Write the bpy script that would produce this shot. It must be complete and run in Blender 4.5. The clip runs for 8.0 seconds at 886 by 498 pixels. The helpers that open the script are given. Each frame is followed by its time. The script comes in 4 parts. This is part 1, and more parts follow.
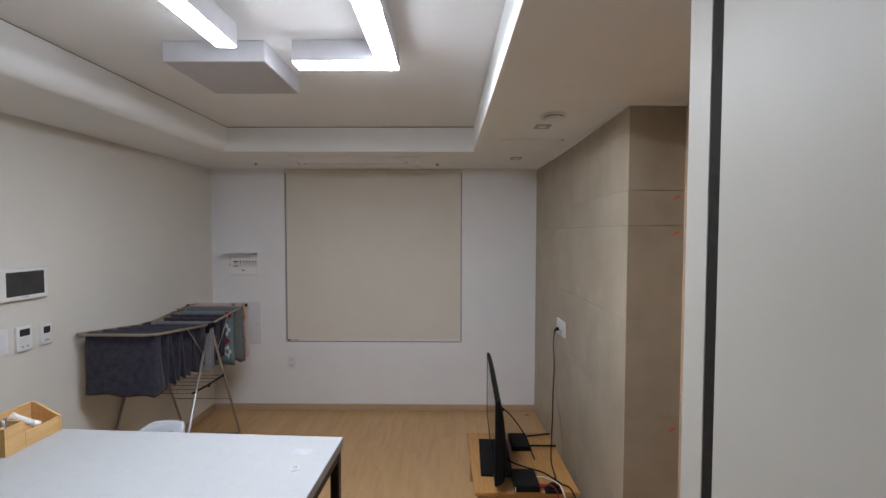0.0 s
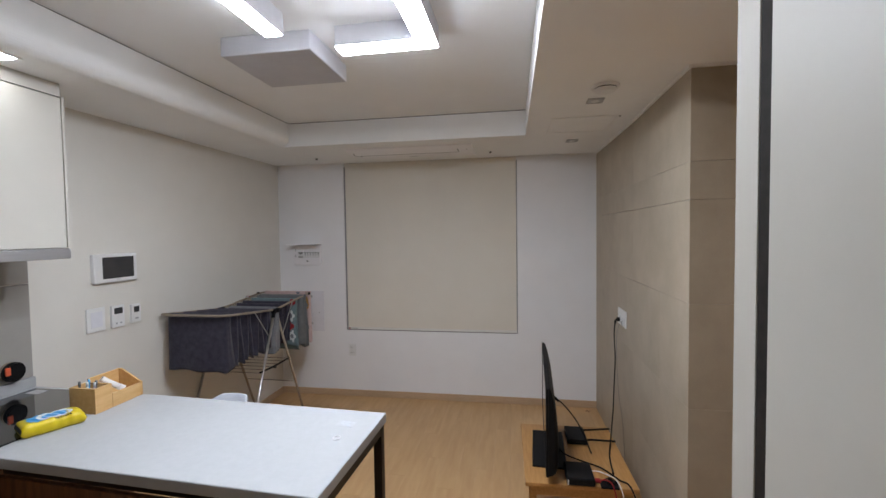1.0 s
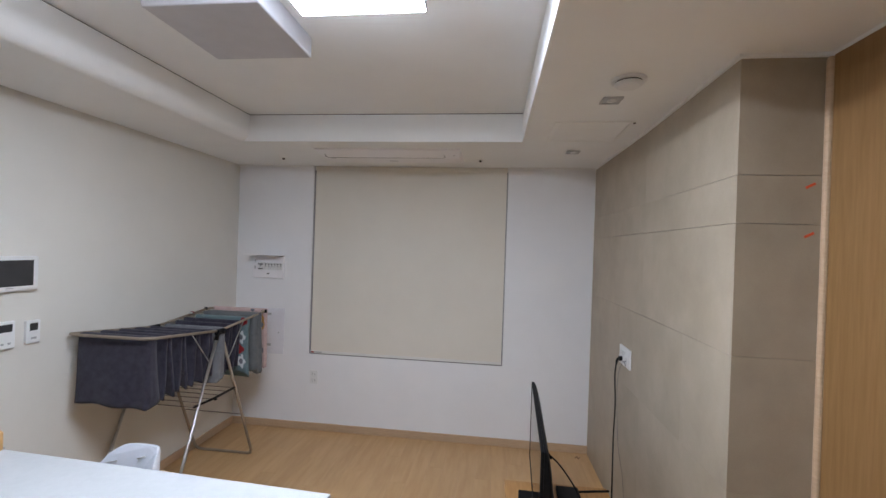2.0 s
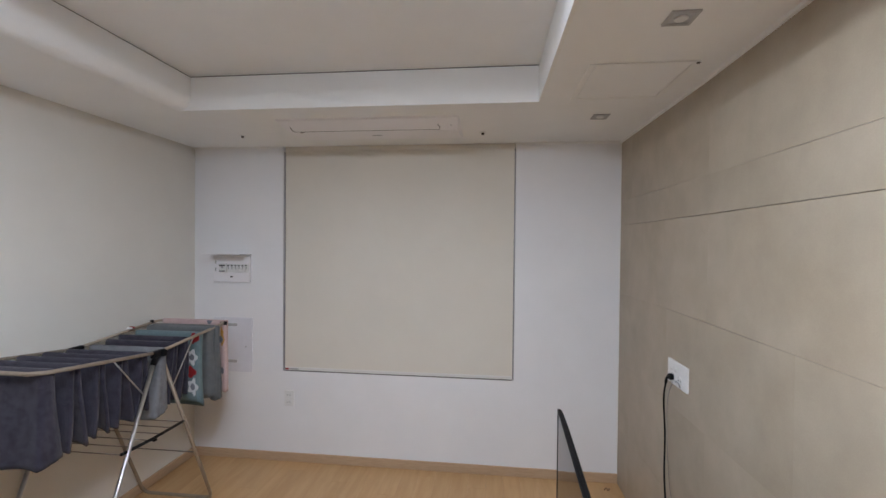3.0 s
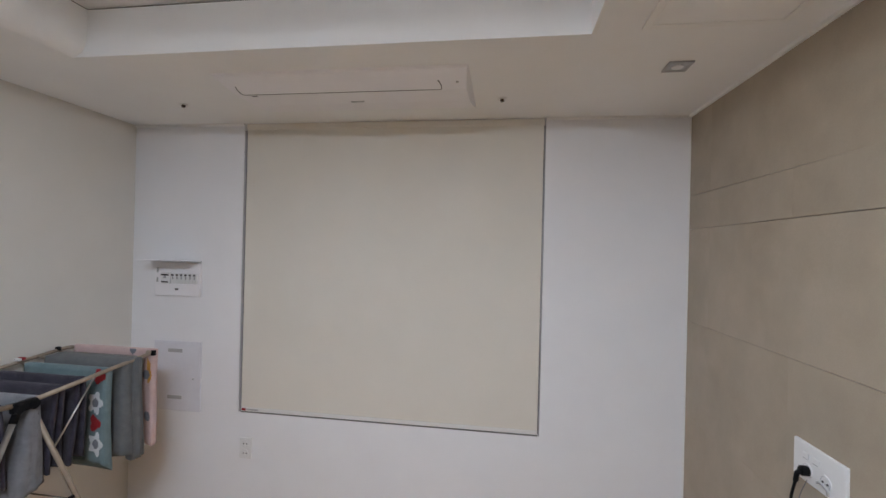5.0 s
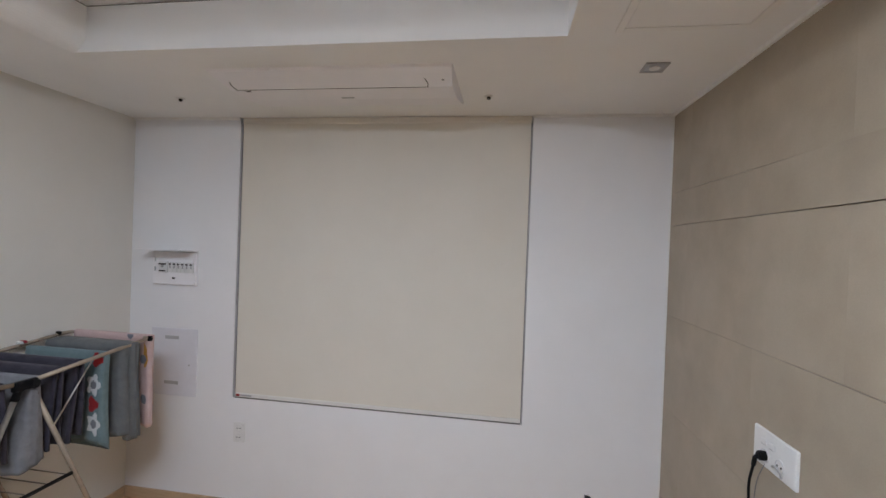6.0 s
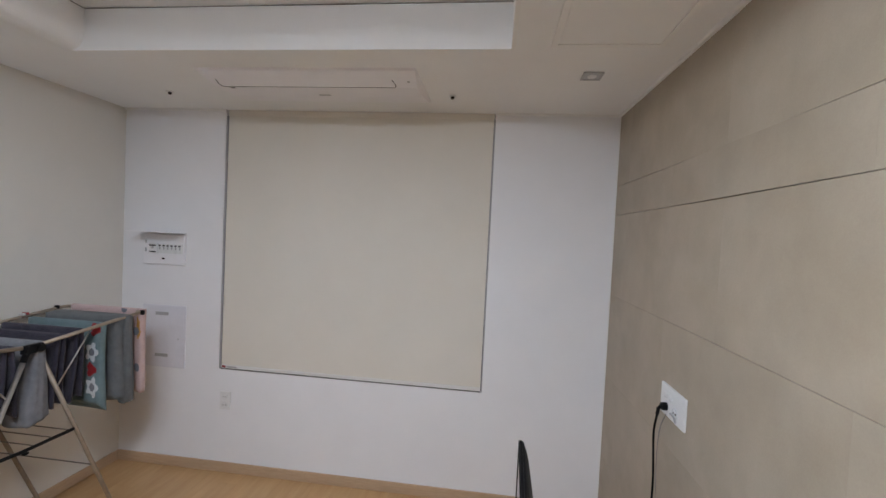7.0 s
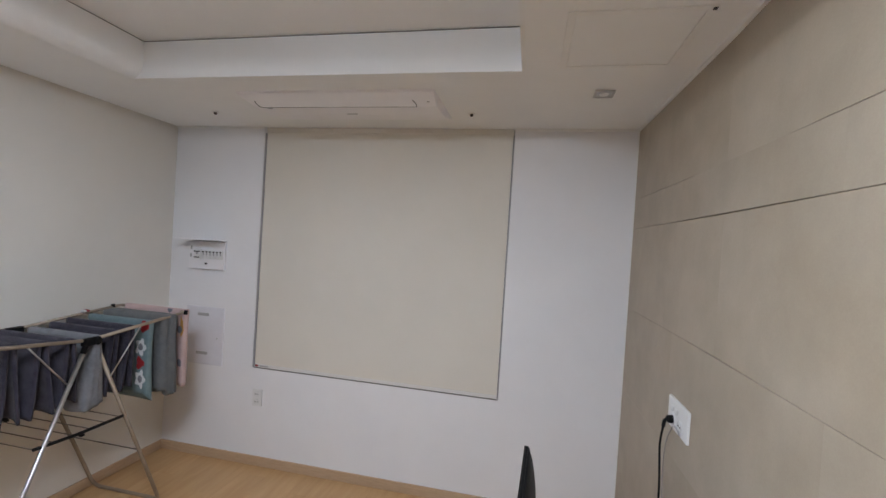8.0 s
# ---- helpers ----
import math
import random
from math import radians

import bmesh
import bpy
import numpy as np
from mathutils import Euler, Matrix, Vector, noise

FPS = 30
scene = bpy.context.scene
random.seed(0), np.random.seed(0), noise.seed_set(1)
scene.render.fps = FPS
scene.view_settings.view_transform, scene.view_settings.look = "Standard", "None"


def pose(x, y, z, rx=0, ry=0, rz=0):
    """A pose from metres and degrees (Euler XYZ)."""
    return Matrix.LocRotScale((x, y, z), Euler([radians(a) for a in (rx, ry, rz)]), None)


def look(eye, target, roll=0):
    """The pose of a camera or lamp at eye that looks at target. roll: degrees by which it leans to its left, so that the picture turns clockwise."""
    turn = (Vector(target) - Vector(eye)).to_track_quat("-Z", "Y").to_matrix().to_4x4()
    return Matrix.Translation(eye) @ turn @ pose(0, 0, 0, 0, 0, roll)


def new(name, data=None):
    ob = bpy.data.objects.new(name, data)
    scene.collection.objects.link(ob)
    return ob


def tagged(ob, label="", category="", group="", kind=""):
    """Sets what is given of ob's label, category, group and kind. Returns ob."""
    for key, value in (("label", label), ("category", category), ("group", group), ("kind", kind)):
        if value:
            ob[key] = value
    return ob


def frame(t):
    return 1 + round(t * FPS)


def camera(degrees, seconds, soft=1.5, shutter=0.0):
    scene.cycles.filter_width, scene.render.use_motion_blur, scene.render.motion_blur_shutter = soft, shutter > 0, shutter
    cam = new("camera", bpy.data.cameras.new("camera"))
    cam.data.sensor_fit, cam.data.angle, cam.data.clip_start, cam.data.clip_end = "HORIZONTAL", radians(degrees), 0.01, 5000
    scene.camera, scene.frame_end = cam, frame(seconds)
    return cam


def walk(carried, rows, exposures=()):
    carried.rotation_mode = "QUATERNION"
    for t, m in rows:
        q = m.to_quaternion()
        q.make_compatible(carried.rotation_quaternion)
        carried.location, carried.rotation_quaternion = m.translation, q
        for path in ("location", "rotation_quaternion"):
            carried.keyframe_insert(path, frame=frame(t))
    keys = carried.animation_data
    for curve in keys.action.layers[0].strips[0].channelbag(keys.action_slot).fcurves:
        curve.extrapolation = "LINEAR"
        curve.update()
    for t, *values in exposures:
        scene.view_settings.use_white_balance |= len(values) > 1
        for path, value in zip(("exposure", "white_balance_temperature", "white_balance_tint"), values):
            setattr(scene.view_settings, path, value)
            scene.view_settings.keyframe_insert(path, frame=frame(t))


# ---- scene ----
cam = camera(92.5, 8.0)
PATH = [
    (0, (0.023, 0.672, 1.701), (0.005, 2.67, 1.625), 0.1),
    (0.5, (0.094, 0.676, 1.617), (-0.127, 2.663, 1.575), -0.5),
    (1, (0.121, 0.703, 1.612), (-0.203, 2.675, 1.534), -0.8),
    (1.5, (0.086, 0.907, 1.613), (-0.273, 2.873, 1.548), 1.5),
    (2, (0.064, 1.13, 1.621), (-0.174, 3.116, 1.616), 1.9),
    (2.2, (0.049, 1.212, 1.618), (-0.147, 3.204, 1.629), 1.7),
    (3.3, (-0.053, 1.902, 1.604), (-0.273, 3.890, 1.570), 0.3),
    (3.5, (-0.075, 2.008, 1.608), (-0.286, 3.997, 1.585), 0.4),
    (4, (-0.067, 2.247, 1.617), (-0.275, 4.237, 1.635), 0.2),
    (4.2, (-0.037, 2.319, 1.613), (-0.281, 4.304, 1.642), 0.4),
    (5.3, (-0.044, 2.444, 1.609), (-0.324, 4.424, 1.602), 1.4),
    (5.5, (-0.027, 2.441, 1.609), (-0.305, 4.421, 1.597), 1.6),
    (6, (0.04, 2.387, 1.599), (-0.248, 4.366, 1.581), 2.1),
    (6.5, (0.113, 2.277, 1.589), (-0.168, 4.257, 1.57), 2.0),
    (7, (0.19, 2.174, 1.581), (-0.046, 4.159, 1.516), 2.8),
    (7.5, (0.269, 2.12, 1.589), (-0.052, 4.092, 1.514), 3.4),
    (8, (0.295, 2.093, 1.591), (-0.106, 4.053, 1.563), 3.6),
]
walk(cam, [(t, look(eye, target, roll)) for t, eye, target, roll in PATH],
     [(0.0, 0.20, 6700, 9), (1.0, 0.33, 6680, 9), (1.5, 0.42, 6600, 9), (2.0, 0.60, 6330, 9), (3.5, 0.71, 6400, 9), (8.0, 0.71, 6400, 9)])

# ---- world: a closed room at night, lit by its own lamps ----
world = bpy.data.worlds.new("night")
world.use_nodes = True
world.node_tree.nodes["Background"].inputs["Color"].default_value = (0.01, 0.012, 0.02, 1)
world.node_tree.nodes["Background"].inputs["Strength"].default_value = 0.2
scene.world = world

# ---- small builders ----
def material(name, color, rough=0.5, metal=0.0, second=None, scale=6.0, stretch=(1, 1, 1), bump=0.0, bump_scale=200.0, coat=0.0, random_shade=0.0, spread=(0.35, 0.65), cloth=0.0, fine=0.0, spec=0.5):
    m = bpy.data.materials.new(name)
    m.use_nodes = True
    n, l = m.node_tree.nodes, m.node_tree.links
    b = n["Principled BSDF"]
    b.inputs["Base Color"].default_value = (*color, 1)
    b.inputs["Roughness"].default_value = rough
    b.inputs["Metallic"].default_value = metal
    b.inputs["Coat Weight"].default_value = coat
    b.inputs["Sheen Weight"].default_value = cloth
    b.inputs["Specular IOR Level"].default_value = spec
    tc = n.new("ShaderNodeTexCoord")
    mp = n.new("ShaderNodeMapping")
    mp.inputs["Scale"].default_value = stretch
    l.new(tc.outputs["Object"], mp.inputs["Vector"])
    info = n.new("ShaderNodeObjectInfo")
    if random_shade > 0:
        off = n.new("ShaderNodeVectorMath")
        off.operation = "MULTIPLY_ADD"
        off.inputs[1].default_value = (1, 1, 1)
        l.new(mp.outputs["Vector"], off.inputs[0])
        sc = n.new("ShaderNodeMath")
        sc.operation = "MULTIPLY"
        sc.inputs[1].default_value = 37.0
        l.new(info.outputs["Random"], sc.inputs[0])
        l.new(sc.outputs[0], off.inputs[2])
        vec = off.outputs[0]
    else:
        vec = mp.outputs["Vector"]
    col = None
    if second is not None:
        t = n.new("ShaderNodeTexNoise")
        t.inputs["Scale"].default_value = scale
        t.inputs["Detail"].default_value = 6
        t.inputs["Roughness"].default_value = 0.6
        l.new(vec, t.inputs["Vector"])
        r = n.new("ShaderNodeValToRGB")
        r.color_ramp.elements[0].position, r.color_ramp.elements[1].position = spread
        r.color_ramp.elements[0].color = (*color, 1)
        r.color_ramp.elements[1].color = (*second, 1)
        l.new(t.outputs["Fac"], r.inputs["Fac"])
        col = r.outputs["Color"]
    if random_shade > 0 and col is not None:
        mr = n.new("ShaderNodeMapRange")
        mr.inputs["To Min"].default_value, mr.inputs["To Max"].default_value = 1 - random_shade, 1 + random_shade
        l.new(info.outputs["Random"], mr.inputs["Value"])
        hs = n.new("ShaderNodeHueSaturation")
        l.new(mr.outputs["Result"], hs.inputs["Value"])
        l.new(col, hs.inputs["Color"])
        col = hs.outputs["Color"]
    if col is not None:
        l.new(col, b.inputs["Base Color"])
    if bump > 0:
        t2 = n.new("ShaderNodeTexNoise")
        t2.inputs["Scale"].default_value = bump_scale
        t2.inputs["Detail"].default_value = 3
        l.new(mp.outputs["Vector"], t2.inputs["Vector"])
        bp = n.new("ShaderNodeBump")
        bp.inputs["Strength"].default_value = bump
        bp.inputs["Distance"].default_value = 0.002
        l.new(t2.outputs["Fac"], bp.inputs["Height"])
        l.new(bp.outputs["Normal"], b.inputs["Normal"])
        if fine > 0:
            mr2 = n.new("ShaderNodeMapRange")
            mr2.inputs["To Min"].default_value, mr2.inputs["To Max"].default_value = max(0, rough - fine), min(1, rough + fine)
            l.new(t2.outputs["Fac"], mr2.inputs["Value"])
            l.new(mr2.outputs["Result"], b.inputs["Roughness"])
    return m


def glow(name, color, strength):
    m = bpy.data.materials.new(name)
    m.use_nodes = True
    b = m.node_tree.nodes["Principled BSDF"]
    b.inputs["Base Color"].default_value = (0.8, 0.8, 0.8, 1)
    b.inputs["Emission Color"].default_value = (*color, 1)
    b.inputs["Emission Strength"].default_value = strength
    return m


def solid(bm, x0, x1, y0, y1, z0, z1, bevel=0.0, seg=2):
    """A box, its edges rounded by bevel, added to bm."""
    sub = bmesh.new()
    bmesh.ops.create_cube(sub, size=1)
    for v in sub.verts:
        v.co = Vector(((x0 + x1) / 2 + v.co.x * (x1 - x0), (y0 + y1) / 2 + v.co.y * (y1 - y0), (z0 + z1) / 2 + v.co.z * (z1 - z0)))
    if bevel > 0:
        bmesh.ops.bevel(sub, geom=list(sub.edges), offset=bevel, segments=seg, affect="EDGES", profile=0.5)
    add(bm, sub)
    return bm


def add(bm, sub, m=None):
    if m is not None:
        bmesh.ops.transform(sub, matrix=m, verts=list(sub.verts))
    me = bpy.data.meshes.new("scratch")
    sub.to_mesh(me)
    sub.free()
    bm.from_mesh(me)
    bpy.data.meshes.remove(me)
    return bm


def box(*a, **k):
    return solid(bmesh.new(), *a, **k)


def tube(points, r, sides=8, bm=None):
    """A round bar along points."""
    bm = bm or bmesh.new()
    pts = [Vector(p) for p in points]
    rings, ref = [], Vector((0.123, 0.456, 0.88)).normalized()
    for i, p in enumerate(pts):
        d = (pts[min(i + 1, len(pts) - 1)] - pts[max(i - 1, 0)]).normalized()
        u = ref - d * ref.dot(d)
        if u.length < 0.05:
            u = d.orthogonal()
        u.normalize()
        ref = u
        w = d.cross(u)
        rings.append([bm.verts.new(p + r * (math.cos(a) * u + math.sin(a) * w)) for a in (2 * math.pi * k / sides for k in range(sides))])
    for a, b in zip(rings, rings[1:]):
        for k in range(sides):
            f = bm.faces.new((a[k], a[(k + 1) % sides], b[(k + 1) % sides], b[k]))
            f.smooth = True
    bm.faces.new(rings[0][::-1])
    bm.faces.new(rings[-1])
    return bm


def smooth_line(points, n=8):
    """Points on a curve that goes smoothly through the given ones."""
    p = [Vector(q) for q in points]
    p = [2 * p[0] - p[1], *p, 2 * p[-1] - p[-2]]
    out = []
    for i in range(1, len(p) - 2):
        for k in range(n):
            t = k / n
            out.append(0.5 * (2 * p[i] + (p[i + 1] - p[i - 1]) * t + (2 * p[i - 1] - 5 * p[i] + 4 * p[i + 1] - p[i + 2]) * t * t + (3 * p[i] - p[i - 1] - 3 * p[i + 1] + p[i + 2]) * t ** 3))
    out.append(p[-2])
    return out


def disc(center, axis, r, depth, sides=24, bevel=0.0, r2=None):
    bm = bmesh.new()
    bmesh.ops.create_cone(bm, cap_ends=True, segments=sides, radius1=r, radius2=r if r2 is None else r2, depth=depth)
    if bevel:
        bmesh.ops.bevel(bm, geom=[e for e in bm.edges if len(e.link_faces) == 2 and e.calc_face_angle(0) > 0.8], offset=bevel, segments=2, affect="EDGES")
    m = Matrix.Translation(center) @ Vector(axis).to_track_quat("Z", "Y").to_matrix().to_4x4()
    bmesh.ops.transform(bm, matrix=m, verts=list(bm.verts))
    return bm


def mesh_object(name, bm, mat):
    me = bpy.data.meshes.new(name)
    bmesh.ops.recalc_face_normals(bm, faces=list(bm.faces))
    bm.to_mesh(me)
    bm.free()
    if mat is not None:
        me.materials.append(mat)
    return new(name, me)


def thing(name, label, category, at=(0, 0, 0), group=""):
    ob = new(name)
    ob.empty_display_size = 0.05
    ob.location = at
    return tagged(ob, label, category, group)


def part(name, bm, mat, parent, label=""):
    """One mesh, given in world metres, under a thing or a part."""
    ob = mesh_object(name, bm, mat)
    ob.parent = parent
    base = Vector((0, 0, 0))
    p = parent
    while p is not None:
        base += p.location
        p = p.parent
    ob.data.transform(Matrix.Translation(-base))
    return tagged(ob, label)


def structure(name, bm, mat, label, category):
    return tagged(mesh_object(name, bm, mat), label, category, kind="structure")


def stone_panel(name):
    """Beige stone-look board: soft clouds at two sizes and fine grain."""
    m = material(name, (0.366, 0.304, 0.226), 0.46, second=(0.440, 0.379, 0.295), scale=3.0, bump=0.15, bump_scale=90, fine=0.06, spread=(0.30, 0.70), random_shade=0.015)
    n, l = m.node_tree.nodes, m.node_tree.links
    b = n["Principled BSDF"]
    col = b.inputs["Base Color"].links[0].from_socket
    tc = n.new("ShaderNodeTexCoord")
    for scale, stretch, lo, hi in ((1.1, (1, 1, 1.4), 0.94, 1.05), (9.0, (1.1, 1.1, 0.8), 0.965, 1.03), (230.0, (1, 1, 1), 0.98, 1.02)):
        mp = n.new("ShaderNodeMapping")
        mp.inputs["Scale"].default_value = stretch
        l.new(tc.outputs["Object"], mp.inputs["Vector"])
        t = n.new("ShaderNodeTexNoise")
        t.inputs["Scale"].default_value = scale
        t.inputs["Detail"].default_value = 4
        l.new(mp.outputs["Vector"], t.inputs["Vector"])
        mr = n.new("ShaderNodeMapRange")
        mr.inputs["From Min"].default_value, mr.inputs["From Max"].default_value = 0.35, 0.65
        mr.inputs["To Min"].default_value, mr.inputs["To Max"].default_value = lo, hi
        l.new(t.outputs["Fac"], mr.inputs["Value"])
        hs = n.new("ShaderNodeHueSaturation")
        l.new(mr.outputs["Result"], hs.inputs["Value"])
        l.new(col, hs.inputs["Color"])
        col = hs.outputs["Color"]
    l.new(col, b.inputs["Base Color"])
    return m


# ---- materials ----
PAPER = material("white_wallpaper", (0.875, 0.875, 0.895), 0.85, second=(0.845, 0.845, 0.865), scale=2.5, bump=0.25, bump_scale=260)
# same white paper, with the left wall's warmer, dimmer light put into the colour
WARM_LIT_PAPER = material("warm_lit_wallpaper", (0.76, 0.735, 0.685), 0.85, second=(0.73, 0.705, 0.655), scale=2.5, bump=0.3, bump_scale=220)
CEIL = material("ceiling_paper", (0.905, 0.91, 0.91), 0.9, second=(0.88, 0.885, 0.885), scale=3, bump=0.2, bump_scale=300)
TRIM = material("white_trim", (0.89, 0.89, 0.88), 0.45, second=(0.86, 0.86, 0.85), scale=8)
PANEL = stone_panel("beige_stone_panel")
JOINT = material("panel_joint", (0.20, 0.168, 0.13), 0.9, second=(0.275, 0.235, 0.19), scale=30)
OAK = material("oak_floor", (0.505, 0.305, 0.142), 0.38, second=(0.57, 0.362, 0.178), scale=6, stretch=(4, 0.5, 1), bump=0.06, bump_scale=60, random_shade=0.03, fine=0.06)
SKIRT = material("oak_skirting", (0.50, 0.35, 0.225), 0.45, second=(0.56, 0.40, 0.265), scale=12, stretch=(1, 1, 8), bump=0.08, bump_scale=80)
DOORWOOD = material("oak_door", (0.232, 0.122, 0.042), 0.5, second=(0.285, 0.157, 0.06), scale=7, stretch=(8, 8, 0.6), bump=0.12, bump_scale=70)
PINE = material("pine_wood", (0.40, 0.195, 0.06), 0.45, second=(0.50, 0.265, 0.09), scale=8, stretch=(9, 0.8, 9), bump=0.1, bump_scale=60, coat=0.1)
BAMBOO = material("bamboo_wood", (0.60, 0.36, 0.14), 0.45, second=(0.68, 0.44, 0.20), scale=10, stretch=(5, 1, 5), bump=0.08, bump_scale=80)
WALNUT = material("walnut_veneer", (0.075, 0.032, 0.014), 0.4, second=(0.17, 0.075, 0.032), scale=5, stretch=(10, 10, 0.7), bump=0.1, bump_scale=70)
TOP = material("white_worktop", (0.435, 0.446, 0.462), 0.5, second=(0.415, 0.426, 0.442), scale=40, bump=0.05, bump_scale=300, spec=0.3)
LACQUER = material("white_lacquer", (0.605, 0.58, 0.53), 0.4, second=(0.58, 0.555, 0.505), scale=3, bump=0.04, bump_scale=400)
GREIGE = material("greige_lacquer", (0.43, 0.412, 0.372), 0.5, second=(0.455, 0.437, 0.397), scale=3, bump=0.05, bump_scale=400)
PLASTIC = material("white_plastic", (0.82, 0.82, 0.82), 0.35, second=(0.79, 0.79, 0.79), scale=20)
GREY_PLASTIC = material("grey_plastic", (0.42, 0.42, 0.43), 0.45, second=(0.46, 0.46, 0.47), scale=20)
BLACK = material("black_plastic", (0.006, 0.006, 0.007), 0.5, second=(0.009, 0.009, 0.010), scale=40, bump=0.1, bump_scale=500, spec=0.12)
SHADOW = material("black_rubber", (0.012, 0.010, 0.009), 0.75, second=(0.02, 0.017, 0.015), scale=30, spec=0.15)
SCREEN = material("dark_screen", (0.008, 0.008, 0.009), 0.06, second=(0.011, 0.011, 0.012), scale=3, spec=0.6)
DISPLAY = material("grey_display", (0.035, 0.035, 0.038), 0.15, second=(0.045, 0.045, 0.048), scale=5)
GLASS_TOP = material("black_glass", (0.008, 0.008, 0.009), 0.05, second=(0.011, 0.011, 0.012), scale=4, coat=0.6)
STEEL = material("brushed_steel", (0.40, 0.335, 0.265), 0.6, 0.7, second=(0.34, 0.285, 0.225), scale=40, bump=0.05, bump_scale=300)
ALU = material("aluminium", (0.55, 0.56, 0.58), 0.38, 1.0, second=(0.5, 0.51, 0.53), scale=60, stretch=(0.1, 1, 1))
BRIGHT_STEEL = material("polished_steel", (0.55, 0.54, 0.53), 0.38, 1.0, second=(0.48, 0.47, 0.46), scale=40, bump=0.05, bump_scale=300)
ROD_STEEL = material("thin_steel_wire", (0.26, 0.24, 0.22), 0.55, 1.0, second=(0.20, 0.185, 0.17), scale=40)
SHADE_GREY = material("grey_gap_shade", (0.17, 0.16, 0.15), 0.8, second=(0.20, 0.19, 0.18), scale=30)
DARKSTEEL = material("dark_brown_steel", (0.022, 0.014, 0.010), 0.45, 0.3, second=(0.03, 0.02, 0.014), scale=20)
SPLASH = material("grey_backsplash", (0.34, 0.325, 0.30), 0.3, second=(0.38, 0.365, 0.34), scale=4, bump=0.05, bump_scale=100)
BLIND = material("cream_blind", (0.75, 0.71, 0.635), 0.85, second=(0.78, 0.74, 0.665), scale=2, bump=0.3, bump_scale=900)
EDGE_GREY = material("dark_edge_grey", (0.13, 0.125, 0.12), 0.5, second=(0.17, 0.165, 0.16), scale=30)
GUIDE_PALE = material("pale_guide", (0.36, 0.355, 0.37), 0.5, second=(0.42, 0.415, 0.43), scale=30)
BLIND_BAR = material("cream_aluminium", (0.80, 0.79, 0.77), 0.45, second=(0.77, 0.76, 0.74), scale=15)
TOWEL = material("charcoal_towel", (0.028, 0.0255, 0.039), 0.95, second=(0.049, 0.045, 0.065), scale=30, bump=0.8, bump_scale=700, cloth=0.12, spec=0.2)
LIGHT_TOWEL = material("light_grey_towel", (0.17, 0.175, 0.195), 0.95, second=(0.22, 0.225, 0.245), scale=30, bump=0.8, bump_scale=700, cloth=0.08, spec=0.2)
TEAL = material("teal_cotton", (0.125, 0.185, 0.205), 0.9, second=(0.155, 0.22, 0.24), scale=25, bump=0.4, bump_scale=700, cloth=0.1)
SLATE = material("grey_cotton", (0.112, 0.120, 0.126), 0.9, second=(0.140, 0.148, 0.154), scale=25, bump=0.4, bump_scale=600, cloth=0.1)
PINK = material("pink_cotton", (0.55, 0.40, 0.385), 0.9, second=(0.60, 0.45, 0.435), scale=25, bump=0.4, bump_scale=600, cloth=0.1)
DOT = material("grey_print", (0.16, 0.17, 0.20), 0.9, second=(0.2, 0.21, 0.24), scale=40)
RED = material("red_print", (0.27, 0.012, 0.018), 0.8, second=(0.33, 0.02, 0.025), scale=40)
WHITE_PRINT = material("white_print", (0.66, 0.69, 0.71), 0.85, second=(0.60, 0.63, 0.65), scale=40)
ORANGE = material("orange_mark", (0.75, 0.10, 0.03), 0.7, second=(0.68, 0.12, 0.05), scale=60)
MUSTARD = material("mustard_print", (0.55, 0.27, 0.05), 0.8, second=(0.5, 0.25, 0.05), scale=40)
YELLOW = material("yellow_film", (0.66, 0.49, 0.006), 0.40, second=(0.72, 0.55, 0.012), scale=20, bump=0.35, bump_scale=60)
BLUE = material("blue_print", (0.03, 0.28, 0.62), 0.3, second=(0.05, 0.34, 0.68), scale=20)
HEATER_WHITE = material("cool_white_plastic", (0.71, 0.74, 0.82), 0.45, second=(0.68, 0.71, 0.79), scale=20)
LAVENDER_PLASTIC = material("pale_grey_plastic", (0.78, 0.78, 0.83), 0.4, second=(0.75, 0.75, 0.80), scale=20)
RAIL_ALU = material("pale_aluminium", (0.68, 0.70, 0.74), 0.42, 1.0, second=(0.63, 0.65, 0.69), scale=60, stretch=(1, 0.1, 1))
RECESS_GREY = material("recess_shade_plastic", (0.62, 0.62, 0.64), 0.4, second=(0.58, 0.58, 0.60), scale=20)
LAMP_GREY = material("pale_lamp_paint", (0.60, 0.595, 0.63), 0.55, second=(0.57, 0.565, 0.60), scale=15)
AC_WHITE = material("bright_white_plastic", (0.91, 0.90, 0.925), 0.4, second=(0.89, 0.88, 0.905), scale=10)
FILM = material("clear_film", (0.56, 0.575, 0.60), 0.22, second=(0.53, 0.545, 0.57), scale=40)
PALE_BLUE = material("pale_blue_paper", (0.62, 0.70, 0.80), 0.7, second=(0.66, 0.73, 0.82), scale=30)
LED = glow("led_diffuser", (0.925, 1.0, 1.14), 84.0)
LED_SPOT = glow("led_spot", (0.95, 1.0, 1.06), 42.0)

# ---- the room's shell ----
XL, XR, XN, YF, YB, CZ = -2.205, 0.88, 1.15, 4.670, -1.6, 2.30
YP = 2.66          # the return of the panelled wall
TX0, TX1, TY0, TY1, TZ = -1.605, 0.218, 0.9, 3.825, 2.483   # the raised tray
WX0, WX1, WZ0 = -1.511, 0.165, 0.660                     # the window's opening

